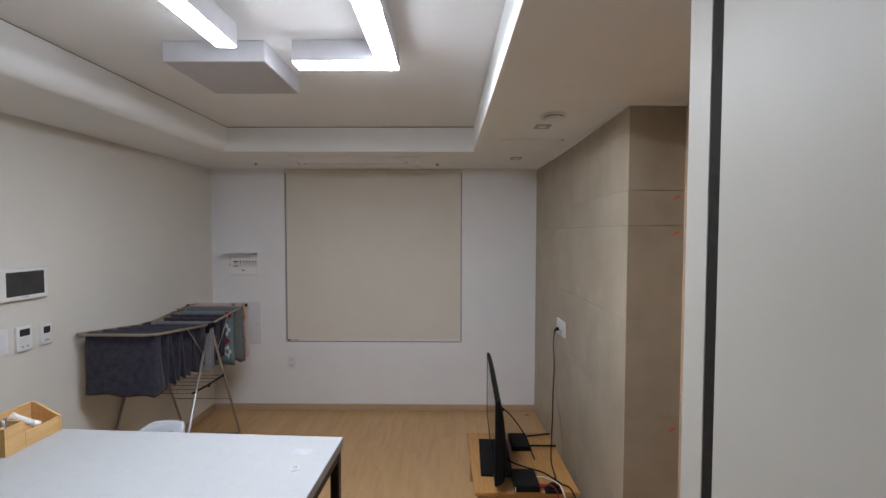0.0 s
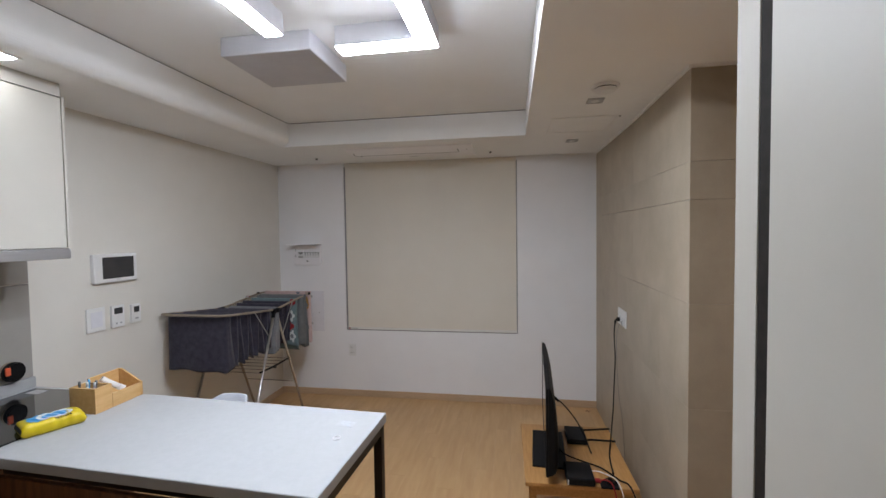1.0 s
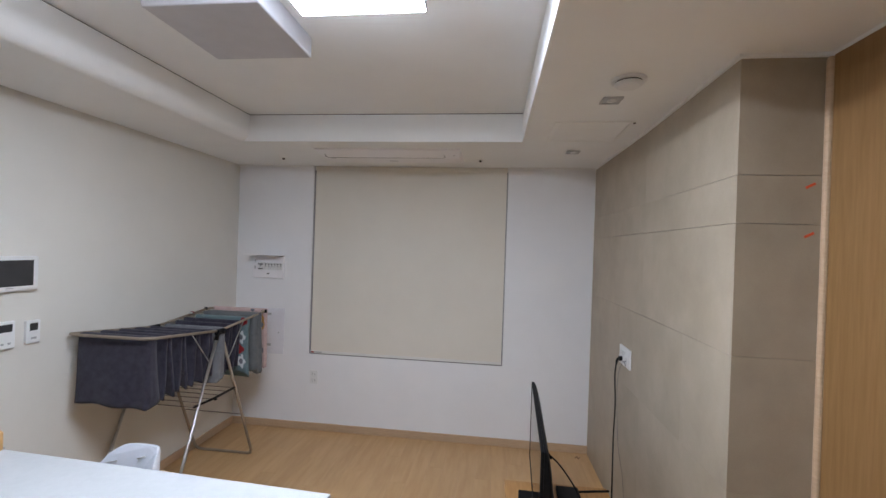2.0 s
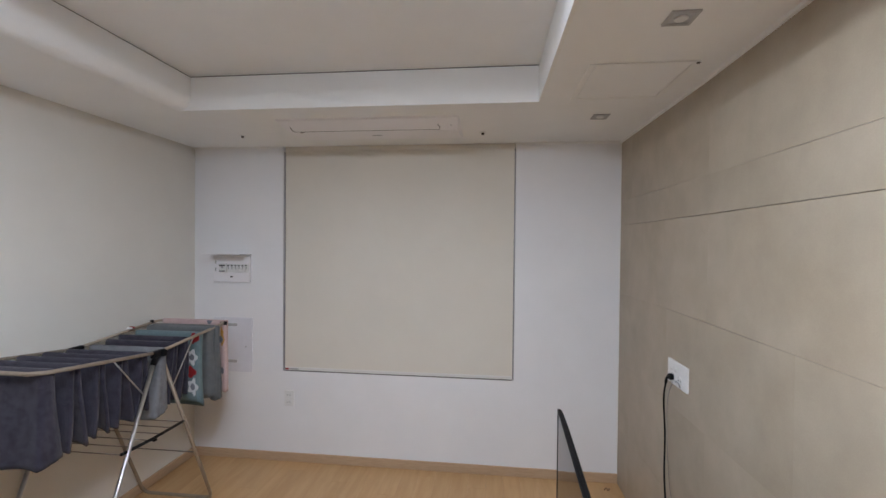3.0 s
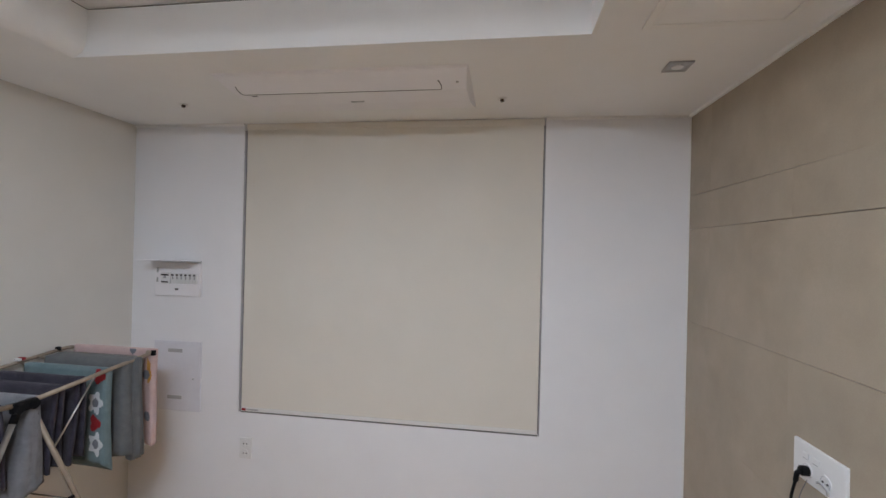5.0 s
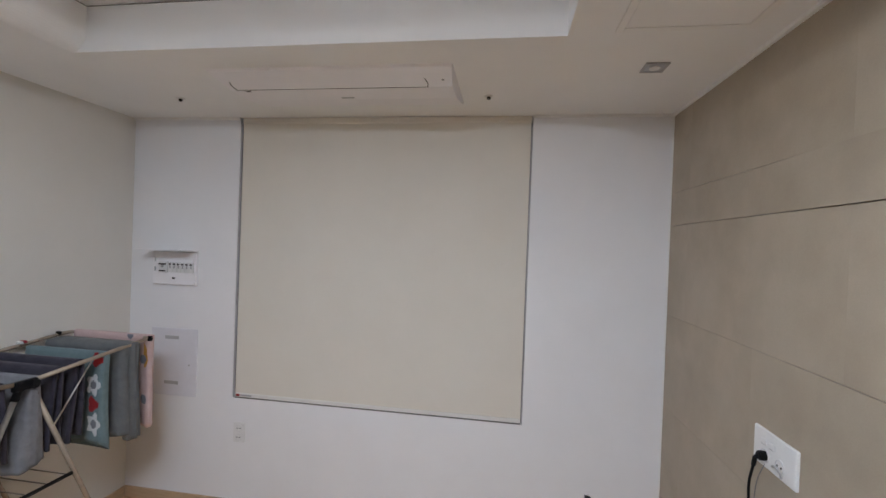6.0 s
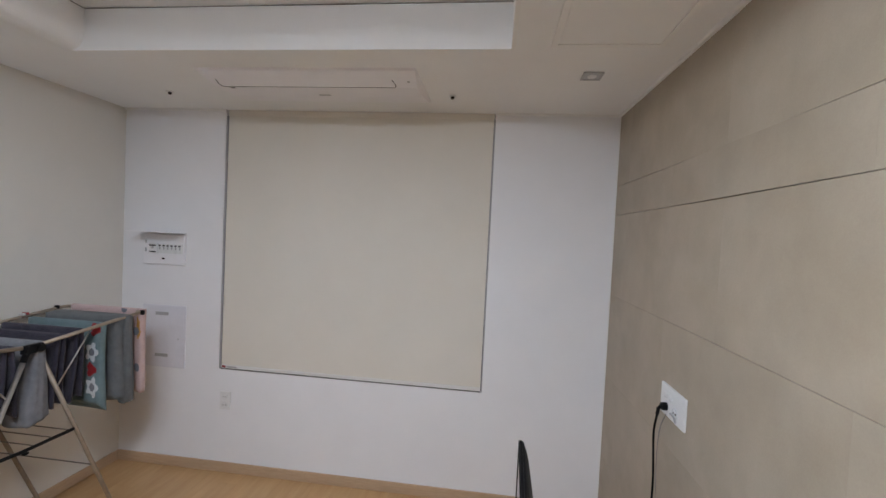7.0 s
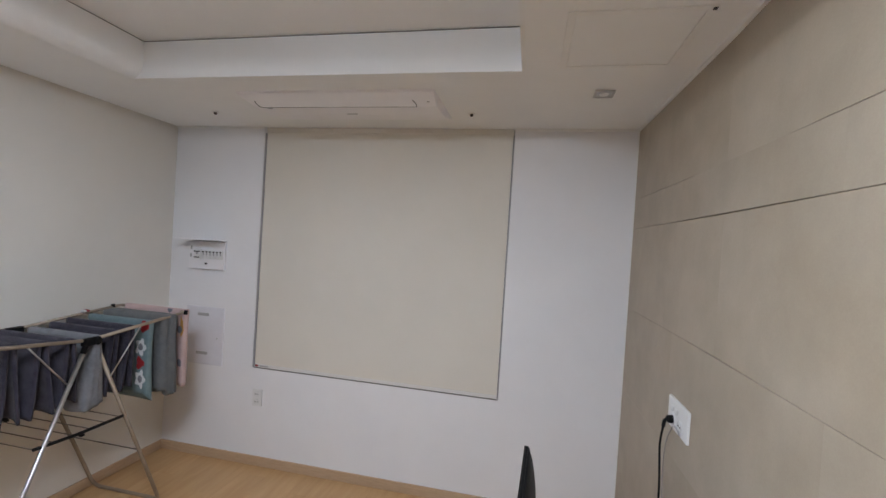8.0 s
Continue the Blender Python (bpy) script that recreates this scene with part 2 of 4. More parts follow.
floor = structure("floor", box(XL - 0.2, XN + 0.2, YB - 0.2, YF + 0.2, -0.12, -0.008), JOINT, "light oak laminate plank floor", "floor")
structure("wall_left", box(XL - 0.15, XL, YB - 0.15, YF + 0.15, -0.008, 2.62), WARM_LIT_PAPER, "plain white wallpapered wall beside the kitchen, warm light in its colour", "wall")
far = bmesh.new()
solid(far, XL, WX0, YF, YF + 0.2, -0.008, 2.62)
solid(far, WX1, XN + 0.15, YF, YF + 0.2, -0.008, 2.62)
solid(far, WX0, WX1, YF, YF + 0.2, -0.008, WZ0)
solid(far, WX0, WX1, YF, YF + 0.2, CZ, 2.62)
solid(far, WX0, WX1, YF + 0.11, YF + 0.2, WZ0, CZ)
structure("wall_far", far, PAPER, "white wallpapered wall round the blinded window recess", "wall")


def lean_in(y):
    """How far the slightly bowed panelled wall stands in from XR towards its two ends."""
    return 0.019 * max(0.0, (y - 3.565) / (YF - 3.565)) + 0.013 * max(0.0, (3.565 - y) / (3.565 - YP))


core = bmesh.new()
solid(core, XR + 0.012, XN + 0.15, YP + 0.012, 3.565, -0.008, 2.62)
solid(core, XR + 0.012, XN + 0.15, 3.565, YF, -0.008, 2.62)
for v in core.verts:
    if v.co.x < XR + 0.1:
        v.co.x -= lean_in(v.co.y)
wall_right = structure("wall_right", core, JOINT, "wall clad in large beige stone-look panels", "wall")
structure("wall_niche", box(XN, XN + 0.15, YB, YP + 0.012, -0.008, 2.62), PAPER, "white wall behind the oak door", "wall")
structure("wall_back", box(XL, XN, YB - 0.15, YB, -0.008, 2.62), PAPER, "plain white wall closing the room", "wall")

soffit = bmesh.new()
GAP, BACK = 0.007, 0.025
for z0, z1, k in ((CZ, TZ - GAP, 0.0), (TZ - GAP, 2.60, BACK)):
    if k:
        solid(soffit, XL, TX0 - k, YB, YF, z0, z1)
    solid(soffit, TX1 + k, XN, YB, YF, z0, z1)
    solid(soffit, TX0 - k, TX1 + k, TY1 + k, YF, z0, z1)
    solid(soffit, TX0 - k, TX1 + k, YB, TY0 - k, z0, z1)
CURVE = 0.07
edge = [(XL, CZ), (XL, TZ - GAP), (TX0, TZ - GAP)] + [(TX0 - CURVE + CURVE * math.cos(a), CZ + CURVE - CURVE * math.sin(a)) for a in (math.pi / 2 * i / 10 for i in range(11))]
for y0, y1 in ((YB, TY0), (TY0, TY1), (TY1, YF)):
    if y0 != TY0:
        solid(soffit, XL, TX0, y0, y1, CZ, TZ - GAP)
        continue
    ends = [[soffit.verts.new((px, y, pz)) for px, pz in edge] for y in (y0, y1)]
    for i in range(len(edge)):
        soffit.faces.new((ends[0][i], ends[0][(i + 1) % len(edge)], ends[1][(i + 1) % len(edge)], ends[1][i]))
solid(soffit, TX0 - BACK, TX1 + BACK, TY0 - BACK, TY1 + BACK, TZ, 2.60)
structure("ceiling", soffit, CEIL, "white papered ceiling with a raised rectangular tray", "ceiling")

# dark strips that paint the shade inside the gap round the tray
gap_shade = bmesh.new()
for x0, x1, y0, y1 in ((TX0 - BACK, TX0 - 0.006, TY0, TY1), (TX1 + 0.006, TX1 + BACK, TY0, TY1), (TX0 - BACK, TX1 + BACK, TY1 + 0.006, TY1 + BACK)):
    solid(gap_shade, x0, x1, y0, y1, TZ - GAP + 0.0005, TZ - 0.0005)
structure("gap_shade", gap_shade, SHADE_GREY, "thin dark strip painted as shade in the gap round the ceiling tray", "trim")

moulding = bmesh.new()
solid(moulding, TX1 + 0.001, TX1 + 0.016, TY0, TY1, CZ - 0.0015, CZ)
solid(moulding, XL, WX0, YF - 0.010, YF, CZ - 0.012, CZ)
solid(moulding, WX1, XR - 0.018, YF - 0.010, YF, CZ - 0.012, CZ)
lip = bmesh.new()
solid(lip, XR - 0.013, XR, YP - 0.013, 3.565, CZ - 0.012, CZ)
solid(lip, XR - 0.013, XR, 3.565, YF - 0.010, CZ - 0.012, CZ)
for v in lip.verts:
    v.co.x -= lean_in(v.co.y)
add(moulding, lip)
solid(moulding, XR - 0.013, XN, YP - 0.013, YP, CZ - 0.012, CZ)
solid(moulding, XR - 0.026, XR - 0.017, YF - 0.004, YF, 0.0645, CZ - 0.0125)
solid(moulding, XN - 0.014, XN, 1.62, YP - 0.014, CZ - 0.014, CZ)
structure("trim", moulding, TRIM, "slim white ceiling moulding", "trim")

skirting = bmesh.new()
solid(skirting, XL, XR - 0.019, YF - 0.012, YF, 0, 0.064, bevel=0.003)
solid(skirting, XL, XL + 0.012, 2.42, YF - 0.012, 0, 0.064, bevel=0.003)
structure("baseboard", skirting, SKIRT, "low oak-coloured skirting board", "baseboard")

# ---- lamps ----
DZ = 2.3934         # the underside of the domed diffusers
lamp = thing("ceiling_light", "white ceiling light of two lit LED bars in angled channels", "ceiling light", (-0.51, 1.8, TZ))
for x0, x1, y0, y1, c0, c1, d0, d1 in ((-0.265, -0.184, 1.80, 2.505, -0.607, -0.265, 2.418, 2.505), (-0.838, -0.768, 1.80, 2.282, None, None, None, None)):
    bm = bmesh.new()
    solid(bm, x0 - 0.003, x1 + 0.003, y0 - 0.003, y1 + 0.003, 2.399, 2.482)
    if c0 is not None:
        solid(bm, c0 + (0.003 if c0 > x0 else 0), c1 - (0.003 if c1 < x1 else 0), d0 - 0.003, d1 + 0.003, 2.399, 2.4815)
    part("channel", bm, LAMP_GREY, lamp)
    bm = bmesh.new()
    solid(bm, x0, x1, y0, y1, DZ, 2.3986, bevel=0.002)
    if c0 is not None:
        solid(bm, c0, c1 + 0.004, d0, d1, DZ, 2.3986, bevel=0.002)
    part("diffuser", bm, LED, lamp, "lit white LED diffuser")
part("canopy", box(-1.142, -0.720, 2.420, 2.828, 2.398, 2.482, bevel=0.006), LAMP_GREY, lamp, "square pale canopy box")


def downlight(x, y, lit):
    t = thing("downlight", "small square recessed downlight in the white ceiling, " + ("lit" if lit else "unlit"), "downlight", (x, y, CZ), "square downlights")
    a = 0.042
    bm = bmesh.new()
    solid(bm, x - a, x + a, y - a, y - a + 0.010, CZ - 0.006, CZ)
    solid(bm, x - a, x + a, y + a - 0.010, y + a, CZ - 0.006, CZ)
    solid(bm, x - a, x - a + 0.010, y - a + 0.010, y + a - 0.010, CZ - 0.006, CZ)
    solid(bm, x + a - 0.010, x + a, y - a + 0.010, y + a - 0.010, CZ - 0.006, CZ)
    part("bezel", bm, GREY_PLASTIC if not lit else TRIM, t)
    part("lens", box(x - a + 0.010, x + a - 0.010, y - a + 0.010, y + a - 0.010, CZ - 0.003, CZ - 0.0005), LED_SPOT if lit else ALU, t, "lit lens" if lit else "")
    part("bulb", disc((x, y, CZ - 0.005), (0, 0, 1), 0.020, 0.005, 16, 0.001), LED_SPOT if lit else PLASTIC, t)
    return t


downlight(0.573, 4.087, False)
downlight(0.558, 3.08, False)
downlight(-1.765, 2.03, True)

# ---- ceiling fittings ----
ac = thing("air_conditioner", "white one-way ceiling cassette air conditioner, shut", "air conditioner", (-0.71, 4.25, CZ))
def long_bar(prof, x0, x1, inset=0.0):
    """A bar along x with the outline prof, given as (y, z); its ends slope in by inset."""
    bm = bmesh.new()
    top = max(p[1] for p in prof)
    ends = [[bm.verts.new((x + sgn * inset * (top - pz) / 0.02, py, pz)) for py, pz in prof] for x, sgn in ((x0, 1), (x1, -1))]
    for k in range(len(prof)):
        bm.faces.new((ends[0][k], ends[0][(k + 1) % len(prof)], ends[1][(k + 1) % len(prof)], ends[1][k]))
    bm.faces.new(ends[0])
    bm.faces.new(ends[1][::-1])
    return bm


part("panel", long_bar([(4.006, CZ), (4.014, CZ - 0.010), (4.150, CZ - 0.036), (4.150, CZ - 0.028), (4.154, CZ - 0.028), (4.154, CZ - 0.0355), (4.30, CZ - 0.032), (4.45, CZ - 0.012), (4.47, CZ)], -1.231, -0.185, 0.010), AC_WHITE, ac)
for x, k in ((-1.180, 1), (-0.306, -1)):
    part("vane_end", tube(smooth_line([(x, 4.148, CZ - 0.0365), (x - 0.004 * k, 4.120, CZ - 0.0312), (x + 0.004 * k, 4.086, CZ - 0.0243)], 5), 0.0016, 6), SHADOW, ac, "dark curved end of the vane")
part("outlet_slot", box(-1.178, -0.308, 4.1495, 4.1530, CZ - 0.0368, CZ - 0.0300), SHADOW, ac, "dark outlet slot")
part("badge", box(-0.735, -0.675, 4.268, 4.280, CZ - 0.0345, CZ - 0.0320), GREY_PLASTIC, ac, "small grey badge")
part("mark", box(-1.150, -1.128, 4.166, 4.174, CZ - 0.0368, CZ - 0.0340), SHADOW, ac, "small dark mark")
part("sensor", disc((-0.235, 4.10, CZ - 0.0275), (0, 0, 1), 0.006, 0.003, 12), GREY_PLASTIC, ac)

for x, y in ((-1.626, 4.34), (-0.06, 4.373)):
    t = thing("sprinkler", "small recessed sprinkler head in the white ceiling", "sprinkler", (x, y, CZ), "ceiling sprinklers")
    part("rosette", disc((x, y, CZ - 0.002), (0, 0, 1), 0.022, 0.004, 20, 0.001), PLASTIC, t)
    part("head", disc((x, y, CZ - 0.009), (0, 0, 1), 0.009, 0.013, 12, 0.002), DARKSTEEL, t, "dark metal head")

hatch = thing("access_hatch", "flush white access hatch in the ceiling", "hatch", (0.565, 3.6, CZ))
hx0, hx1, hy0, hy1 = 0.362, 0.768, 3.400, 3.806
bm = bmesh.new()
solid(bm, hx0, hx0 + 0.024, hy0, hy1, CZ - 0.005, CZ, bevel=0.0015)
solid(bm, hx1 - 0.024, hx1, hy0, hy1, CZ - 0.005, CZ, bevel=0.0015)
solid(bm, hx0 + 0.024, hx1 - 0.024, hy0, hy0 + 0.024, CZ - 0.005, CZ, bevel=0.0015)
solid(bm, hx0 + 0.024, hx1 - 0.024, hy1 - 0.024, hy1, CZ - 0.005, CZ, bevel=0.0015)
part("frame", bm, TRIM, hatch)
part("lid", box(hx0 + 0.026, hx1 - 0.026, hy0 + 0.026, hy1 - 0.026, CZ - 0.003, CZ), CEIL, hatch)
part("catch", box(hx1 - 0.014, hx1 - 0.003, hy0 + 0.002, hy0 + 0.014, CZ - 0.008, CZ - 0.0055), DARKSTEEL, hatch, "small dark catch")

det = thing("smoke_detector", "round white smoke detector on the ceiling", "smoke detector", (0.563, 2.852, CZ))
part("base", disc((0.563, 2.852, CZ - 0.006), (0, 0, 1), 0.066, 0.012, 40, 0.003), PLASTIC, det)
part("gap", disc((0.563, 2.852, CZ - 0.014), (0, 0, 1), 0.050, 0.005, 40), SHADOW, det, "dark air gap")
part("cap", disc((0.563, 2.852, CZ - 0.023), (0, 0, -1), 0.056, 0.014, 40, 0.004, r2=0.046), PLASTIC, det)

# ---- window blind ----
blind = thing("roller_blind", "cream roller blind pulled down over the whole window", "blind", ((WX0 + WX1) / 2, YF + 0.03, CZ))
bx0, bx1 = WX0 + 0.016, WX1 - 0.010
cloth = bmesh.new()
rows, cols = 24, 28
grid = [[cloth.verts.new((bx0 + (bx1 - bx0) * i / cols, YF + 0.0235 + 0.0012 * math.sin(5 * i / cols + 2 * j / rows), CZ - 0.035 - (CZ - 0.035 - WZ0 - 0.03) * j / rows)) for i in range(cols + 1)] for j in range(rows + 1)]
for j in range(rows):
    for i in range(cols):
        cloth.faces.new((grid[j][i], grid[j][i + 1], grid[j + 1][i + 1], grid[j + 1][i]))
fabric = part("fabric", cloth, BLIND, blind)
fabric.modifiers.new("Solidify", "SOLIDIFY").thickness = 0.001
part("cassette", box(bx0 - 0.004, bx1 + 0.004, YF + 0.0195, YF + 0.075, CZ - 0.036, CZ - 0.001, bevel=0.004), BLIND, blind)
bar = part("bottom_bar", box(bx0, bx1, YF + 0.020, YF + 0.036, WZ0 + 0.0062, WZ0 + 0.030, bevel=0.004), BLIND_BAR, blind, "cream aluminium bottom bar")
part("sticker", box(bx0 + 0.006, bx0 + 0.030, YF + 0.0185, YF + 0.0198, WZ0 + 0.011, WZ0 + 0.024), RED, bar, "small red sticker")
part("sticker", box(bx0 + 0.036, bx0 + 0.105, YF + 0.0185, YF + 0.0198, WZ0 + 0.013, WZ0 + 0.022), GREY_PLASTIC, bar, "grey printed bar")
for x0, x1, d0, d1 in ((WX0 + 0.0005, WX0 + 0.0105, WX0 + 0.0107, bx0 - 0.0042), (WX1 - 0.0060, WX1 - 0.0005, bx1 + 0.0002, WX1 - 0.0062)):
    part("side_guide", box(x0, x1, YF + 0.0215, YF + 0.070, WZ0 + 0.001, CZ - 0.038, bevel=0.001), GUIDE_PALE, blind, "grey metal side guide")
    # dark strip paints the shade of the window recess beside the cloth
    part("slot", box(d0, d1, YF + 0.0300, YF + 0.070, WZ0 + 0.008, CZ - 0.038), EDGE_GREY, blind, "dark strip painted as recess shade beside the cloth")
part("bottom_strip", box(bx0, bx1, YF + 0.0190, YF + 0.062, WZ0 + 0.0005, WZ0 + 0.0060), EDGE_GREY, blind, "dark strip below the bottom bar")
part("chain", tube([(bx1 + 0.004, YF + 0.02, CZ - 0.03), (bx1 + 0.004, YF + 0.02, 0.95)], 0.002, 6), GREY_PLASTIC, blind, "thin bead chain")

blind.location.y -= 0.018

# ---- far wall fittings ----
board = thing("breaker_panel", "white breaker panel with its lid flipped open", "breaker panel", (-1.9, YF, 1.3))
part("body", box(-2.040, -1.755, YF - 0.022, YF, 1.306, 1.500, bevel=0.004), AC_WHITE, board)
part("recess", box(-1.995, -1.770, YF - 0.0245, YF - 0.0225, 1.366, 1.462, bevel=0.0008), AC_WHITE, board)
part("main_breaker", box(-1.985, -1.930, YF - 0.040, YF - 0.025, 1.376, 1.444, bevel=0.002), PLASTIC, board)
part("toggle", box(-1.982, -1.936, YF - 0.044, YF - 0.0405, 1.424, 1.432), BLACK, board, "black main switch")
part("toggle", box(-1.966, -1.952, YF - 0.044, YF - 0.0405, 1.408, 1.4235), GREY_PLASTIC, board, "grey main switch lever")
part("toggle", box(-1.980, -1.938, YF - 0.044, YF - 0.0405, 1.384, 1.391), BLACK, board, "black main switch")
for i in range(6):
    x = -1.912 + i * 0.0275
    part("breaker", box(x - 0.012, x + 0.012, YF - 0.036, YF - 0.025, 1.380, 1.440, bevel=0.0015), PLASTIC, board)
    part("toggle", box(x - 0.0045, x + 0.0045, YF - 0.043, YF - 0.0365, 1.424, 1.433), BLACK, board, "black toggle")
    part("toggle", box(x - 0.0035, x + 0.0035, YF - 0.0385, YF - 0.0365, 1.404, 1.420), GREY_PLASTIC, board, "grey toggle foot")
for z in (1.385, 1.440):
    part("hinge", box(-2.022, -2.016, YF - 0.030, YF - 0.0222, z, z + 0.026, bevel=0.001), GREY_PLASTIC, board, "small grey hinge")
part("latch", box(-1.905, -1.888, YF - 0.027, YF - 0.0225, 1.341, 1.350), BLACK, board, "small black latch")
bm = box(-2.045, -1.752, -0.155, 0, 0, 0.006, bevel=0.0015)
bmesh.ops.transform(bm, matrix=Matrix.Translation((0, YF - 0.004, 1.506)) @ Matrix.Rotation(radians(-2.2), 4, "X"), verts=list(bm.verts))
part("lid", bm, AC_WHITE, board)

comm = thing("wall_box", "white flush telecom box cover with two grey vents", "wall box", (-1.89, YF, 0.63))
part("cover", box(-2.045, -1.742, YF - 0.008, YF, 0.642, 1.044, bevel=0.003), LAVENDER_PLASTIC, comm)
part("upper_door", box(-2.035, -1.752, YF - 0.0105, YF - 0.0085, 0.913, 1.036, bevel=0.0008), LAVENDER_PLASTIC, comm)
part("vent", box(-1.95, -1.86, YF - 0.013, YF - 0.0108, 0.980, 1.000), GREY_PLASTIC, comm, "grey louvred vent")
part("vent", box(-1.95, -1.86, YF - 0.0115, YF - 0.0083, 0.710, 0.730), GREY_PLASTIC, comm, "grey louvred vent")
part("keyhole", disc((-1.79, YF - 0.0095, 0.83), (0, 1, 0), 0.005, 0.003, 10), GREY_PLASTIC, comm)


def socket_face(parent, center, axis, r):
    c, a = Vector(center), Vector(axis)
    s = part("socket", disc(c - a * 0.001, a, r, 0.004, 24, 0.001), PLASTIC, parent)
    # grey ring paints the curved shade of a recessed socket
    part("rim", tube([c + a * 0.0012 + (a.cross(Vector((0, 0, 1))) * math.cos(q) + Vector((0, 0, 1)) * math.sin(q)) * (r * 0.86) for q in (2 * math.pi * i / 28 for i in range(29))], 0.0010, 5), RECESS_GREY, s, "thin grey ring painted as the socket's recess shade")
    across = a.cross(Vector((0, 0, 1)))
    for k in (-1, 1):
        part("hole", disc(c + a * 0.0015 + across * 0.009 * k, a, 0.0032, 0.002, 8), SHADOW, s, "dark pin hole")
    return s


outlet = thing("wall_outlet", "white double power outlet on the white wall", "outlet", (-1.455, YF, 0.45))
part("plate", box(-1.491, -1.419, YF - 0.009, YF, 0.405, 0.520, bevel=0.003), PLASTIC, outlet)
for z in (0.436, 0.489):
    socket_face(outlet, (-1.455, YF - 0.0105, z), (0, -1, 0), 0.021)

outlet = thing("wall_outlet", "wide white power outlet on the beige panel wall", "outlet", (XR, 3.803, 1.01))
OL = XR - lean_in(3.8)
part("plate", box(OL - 0.012, OL, 3.692, 3.896, 0.946, 1.060, bevel=0.004), PLASTIC, outlet)
for y in (3.832, 3.760):
    socket_face(outlet, (OL - 0.0135, y, 0.984), (-1, 0, 0), 0.021)
for y in (3.836, 3.795):
    key = part("button", box(OL - 0.0175, OL - 0.0122, y - 0.013, y + 0.013, 1.016, 1.034, bevel=0.003), PLASTIC, outlet)
    # grey strip stands in for shade along the button's lower edge
    part("edge", box(OL - 0.0182, OL - 0.0176, y - 0.010, y + 0.010, 1.0165, 1.0185), GREY_PLASTIC, key, "grey strip painted as shade on the lower edge")
part("cover", tube(smooth_line([(OL - 0.018, 3.786, 0.972), (OL - 0.024, 3.772, 0.980), (OL - 0.026, 3.752, 0.982), (OL - 0.022, 3.742, 0.972), (OL - 0.018, 3.744, 0.958)], 6), 0.0035, 7), GREY_PLASTIC, outlet, "hinged grey socket cover, swung open")

# ---- left wall fittings ----
intercom = thing("video_intercom", "white wall video intercom with a dark screen", "intercom", (XL, 2.84, 1.45))
part("housing", box(XL, XL + 0.028, 2.711, 2.985, 1.348, 1.515, bevel=0.006), PLASTIC, intercom)
part("bezel", box(XL + 0.0282, XL + 0.031, 2.722, 2.974, 1.358, 1.505, bevel=0.001), PLASTIC, intercom)
part("screen", box(XL + 0.0312, XL + 0.033, 2.757, 2.957, 1.372, 1.496, bevel=0.0006), DISPLAY, intercom, "dark glossy screen")
part("logo", box(XL + 0.0312, XL + 0.032, 2.84, 2.87, 1.3620, 1.3665), GREY_PLASTIC, intercom, "small grey mark")

t = thing("wall_plate", "white wall switch plate with a pale square", "switch", (XL, 2.715, 1.17))
part("plate", box(XL, XL + 0.009, 2.673, 2.781, 1.078, 1.213, bevel=0.003), PLASTIC, t)
part("rocker", box(XL + 0.0092, XL + 0.012, 2.695, 2.762, 1.104, 1.190, bevel=0.001), LAVENDER_PLASTIC, t, "pale bluish rocker")
for name, label, y0, y1, z0, z1, dark in (("thermostat", "white wall thermostat with a dark display", 2.815, 2.896, 1.078, 1.208, 1.0), ("room_controller", "small white room controller with a dark display", 2.945, 3.010, 1.083, 1.196, 0.6)):
    t = thing(name, label, "thermostat", (XL, (y0 + y1) / 2, z0))
    part("housing", box(XL, XL + 0.018, y0, y1, z0, z1, bevel=0.004), PLASTIC, t)
    part("display", box(XL + 0.0182, XL + 0.0195, y0 + 0.014, y1 - 0.014, z1 - 0.050, z1 - 0.014), DISPLAY, t, "dark display")
    part("button", box(XL + 0.0182, XL + 0.0205, y0 + 0.02, y0 + 0.032, z0 + 0.02, z0 + 0.03, bevel=0.001), GREY_PLASTIC, t)
    part("button", box(XL + 0.0182, XL + 0.0205, y1 - 0.032, y1 - 0.02, z0 + 0.02, z0 + 0.03, bevel=0.001), GREY_PLASTIC, t)

# ---- kitchen ----
KY0, KY1, KX = -0.4, 2.405, -1.585
upper = thing("wall_cabinet", "cream wall cabinet with a grey metal rail below", "cabinet", (-2.03, 1.6, 1.55))
part("body", box(XL, -1.882, 0.6, 2.319, 1.565, CZ - 0.06, bevel=0.002), LACQUER, upper)
part("filler", box(XL, -1.875, 0.6, 2.327, CZ - 0.058, CZ - 0.001, bevel=0.001), LACQUER, upper, "cream filler strip to the ceiling")
for y0, y1 in ((0.6, 1.176), (1.180, 1.756), (1.760, 2.314)):
    part("door", box(-1.880, -1.860, y0, y1, 1.568, CZ - 0.068, bevel=0.002), LACQUER, upper)
part("side_panel", box(XL, -1.860, 2.3195, 2.332, 1.568, CZ - 0.060, bevel=0.001), LACQUER, upper)
part("rail", box(XL + 0.02, -1.852, 0.6, 2.325, 1.518, 1.564, bevel=0.003), RAIL_ALU, upper, "brushed grey metal rail")

splash = thing("backsplash", "grey glossy backsplash panel behind the hob", "backsplash", (XL, 1.6, 1.2))
part("panel", box(XL, XL + 0.010, 0.6, 2.398, 0.938, 1.391, bevel=0.001), SPLASH, splash)
part("panel", box(XL, XL + 0.010, 0.6, 2.398, 1.394, 1.517, bevel=0.001), SPLASH, splash)
t = thing("wall_valve", "round black wall fitting with an orange tag", "valve", (XL + 0.01, 2.30, 1.0))
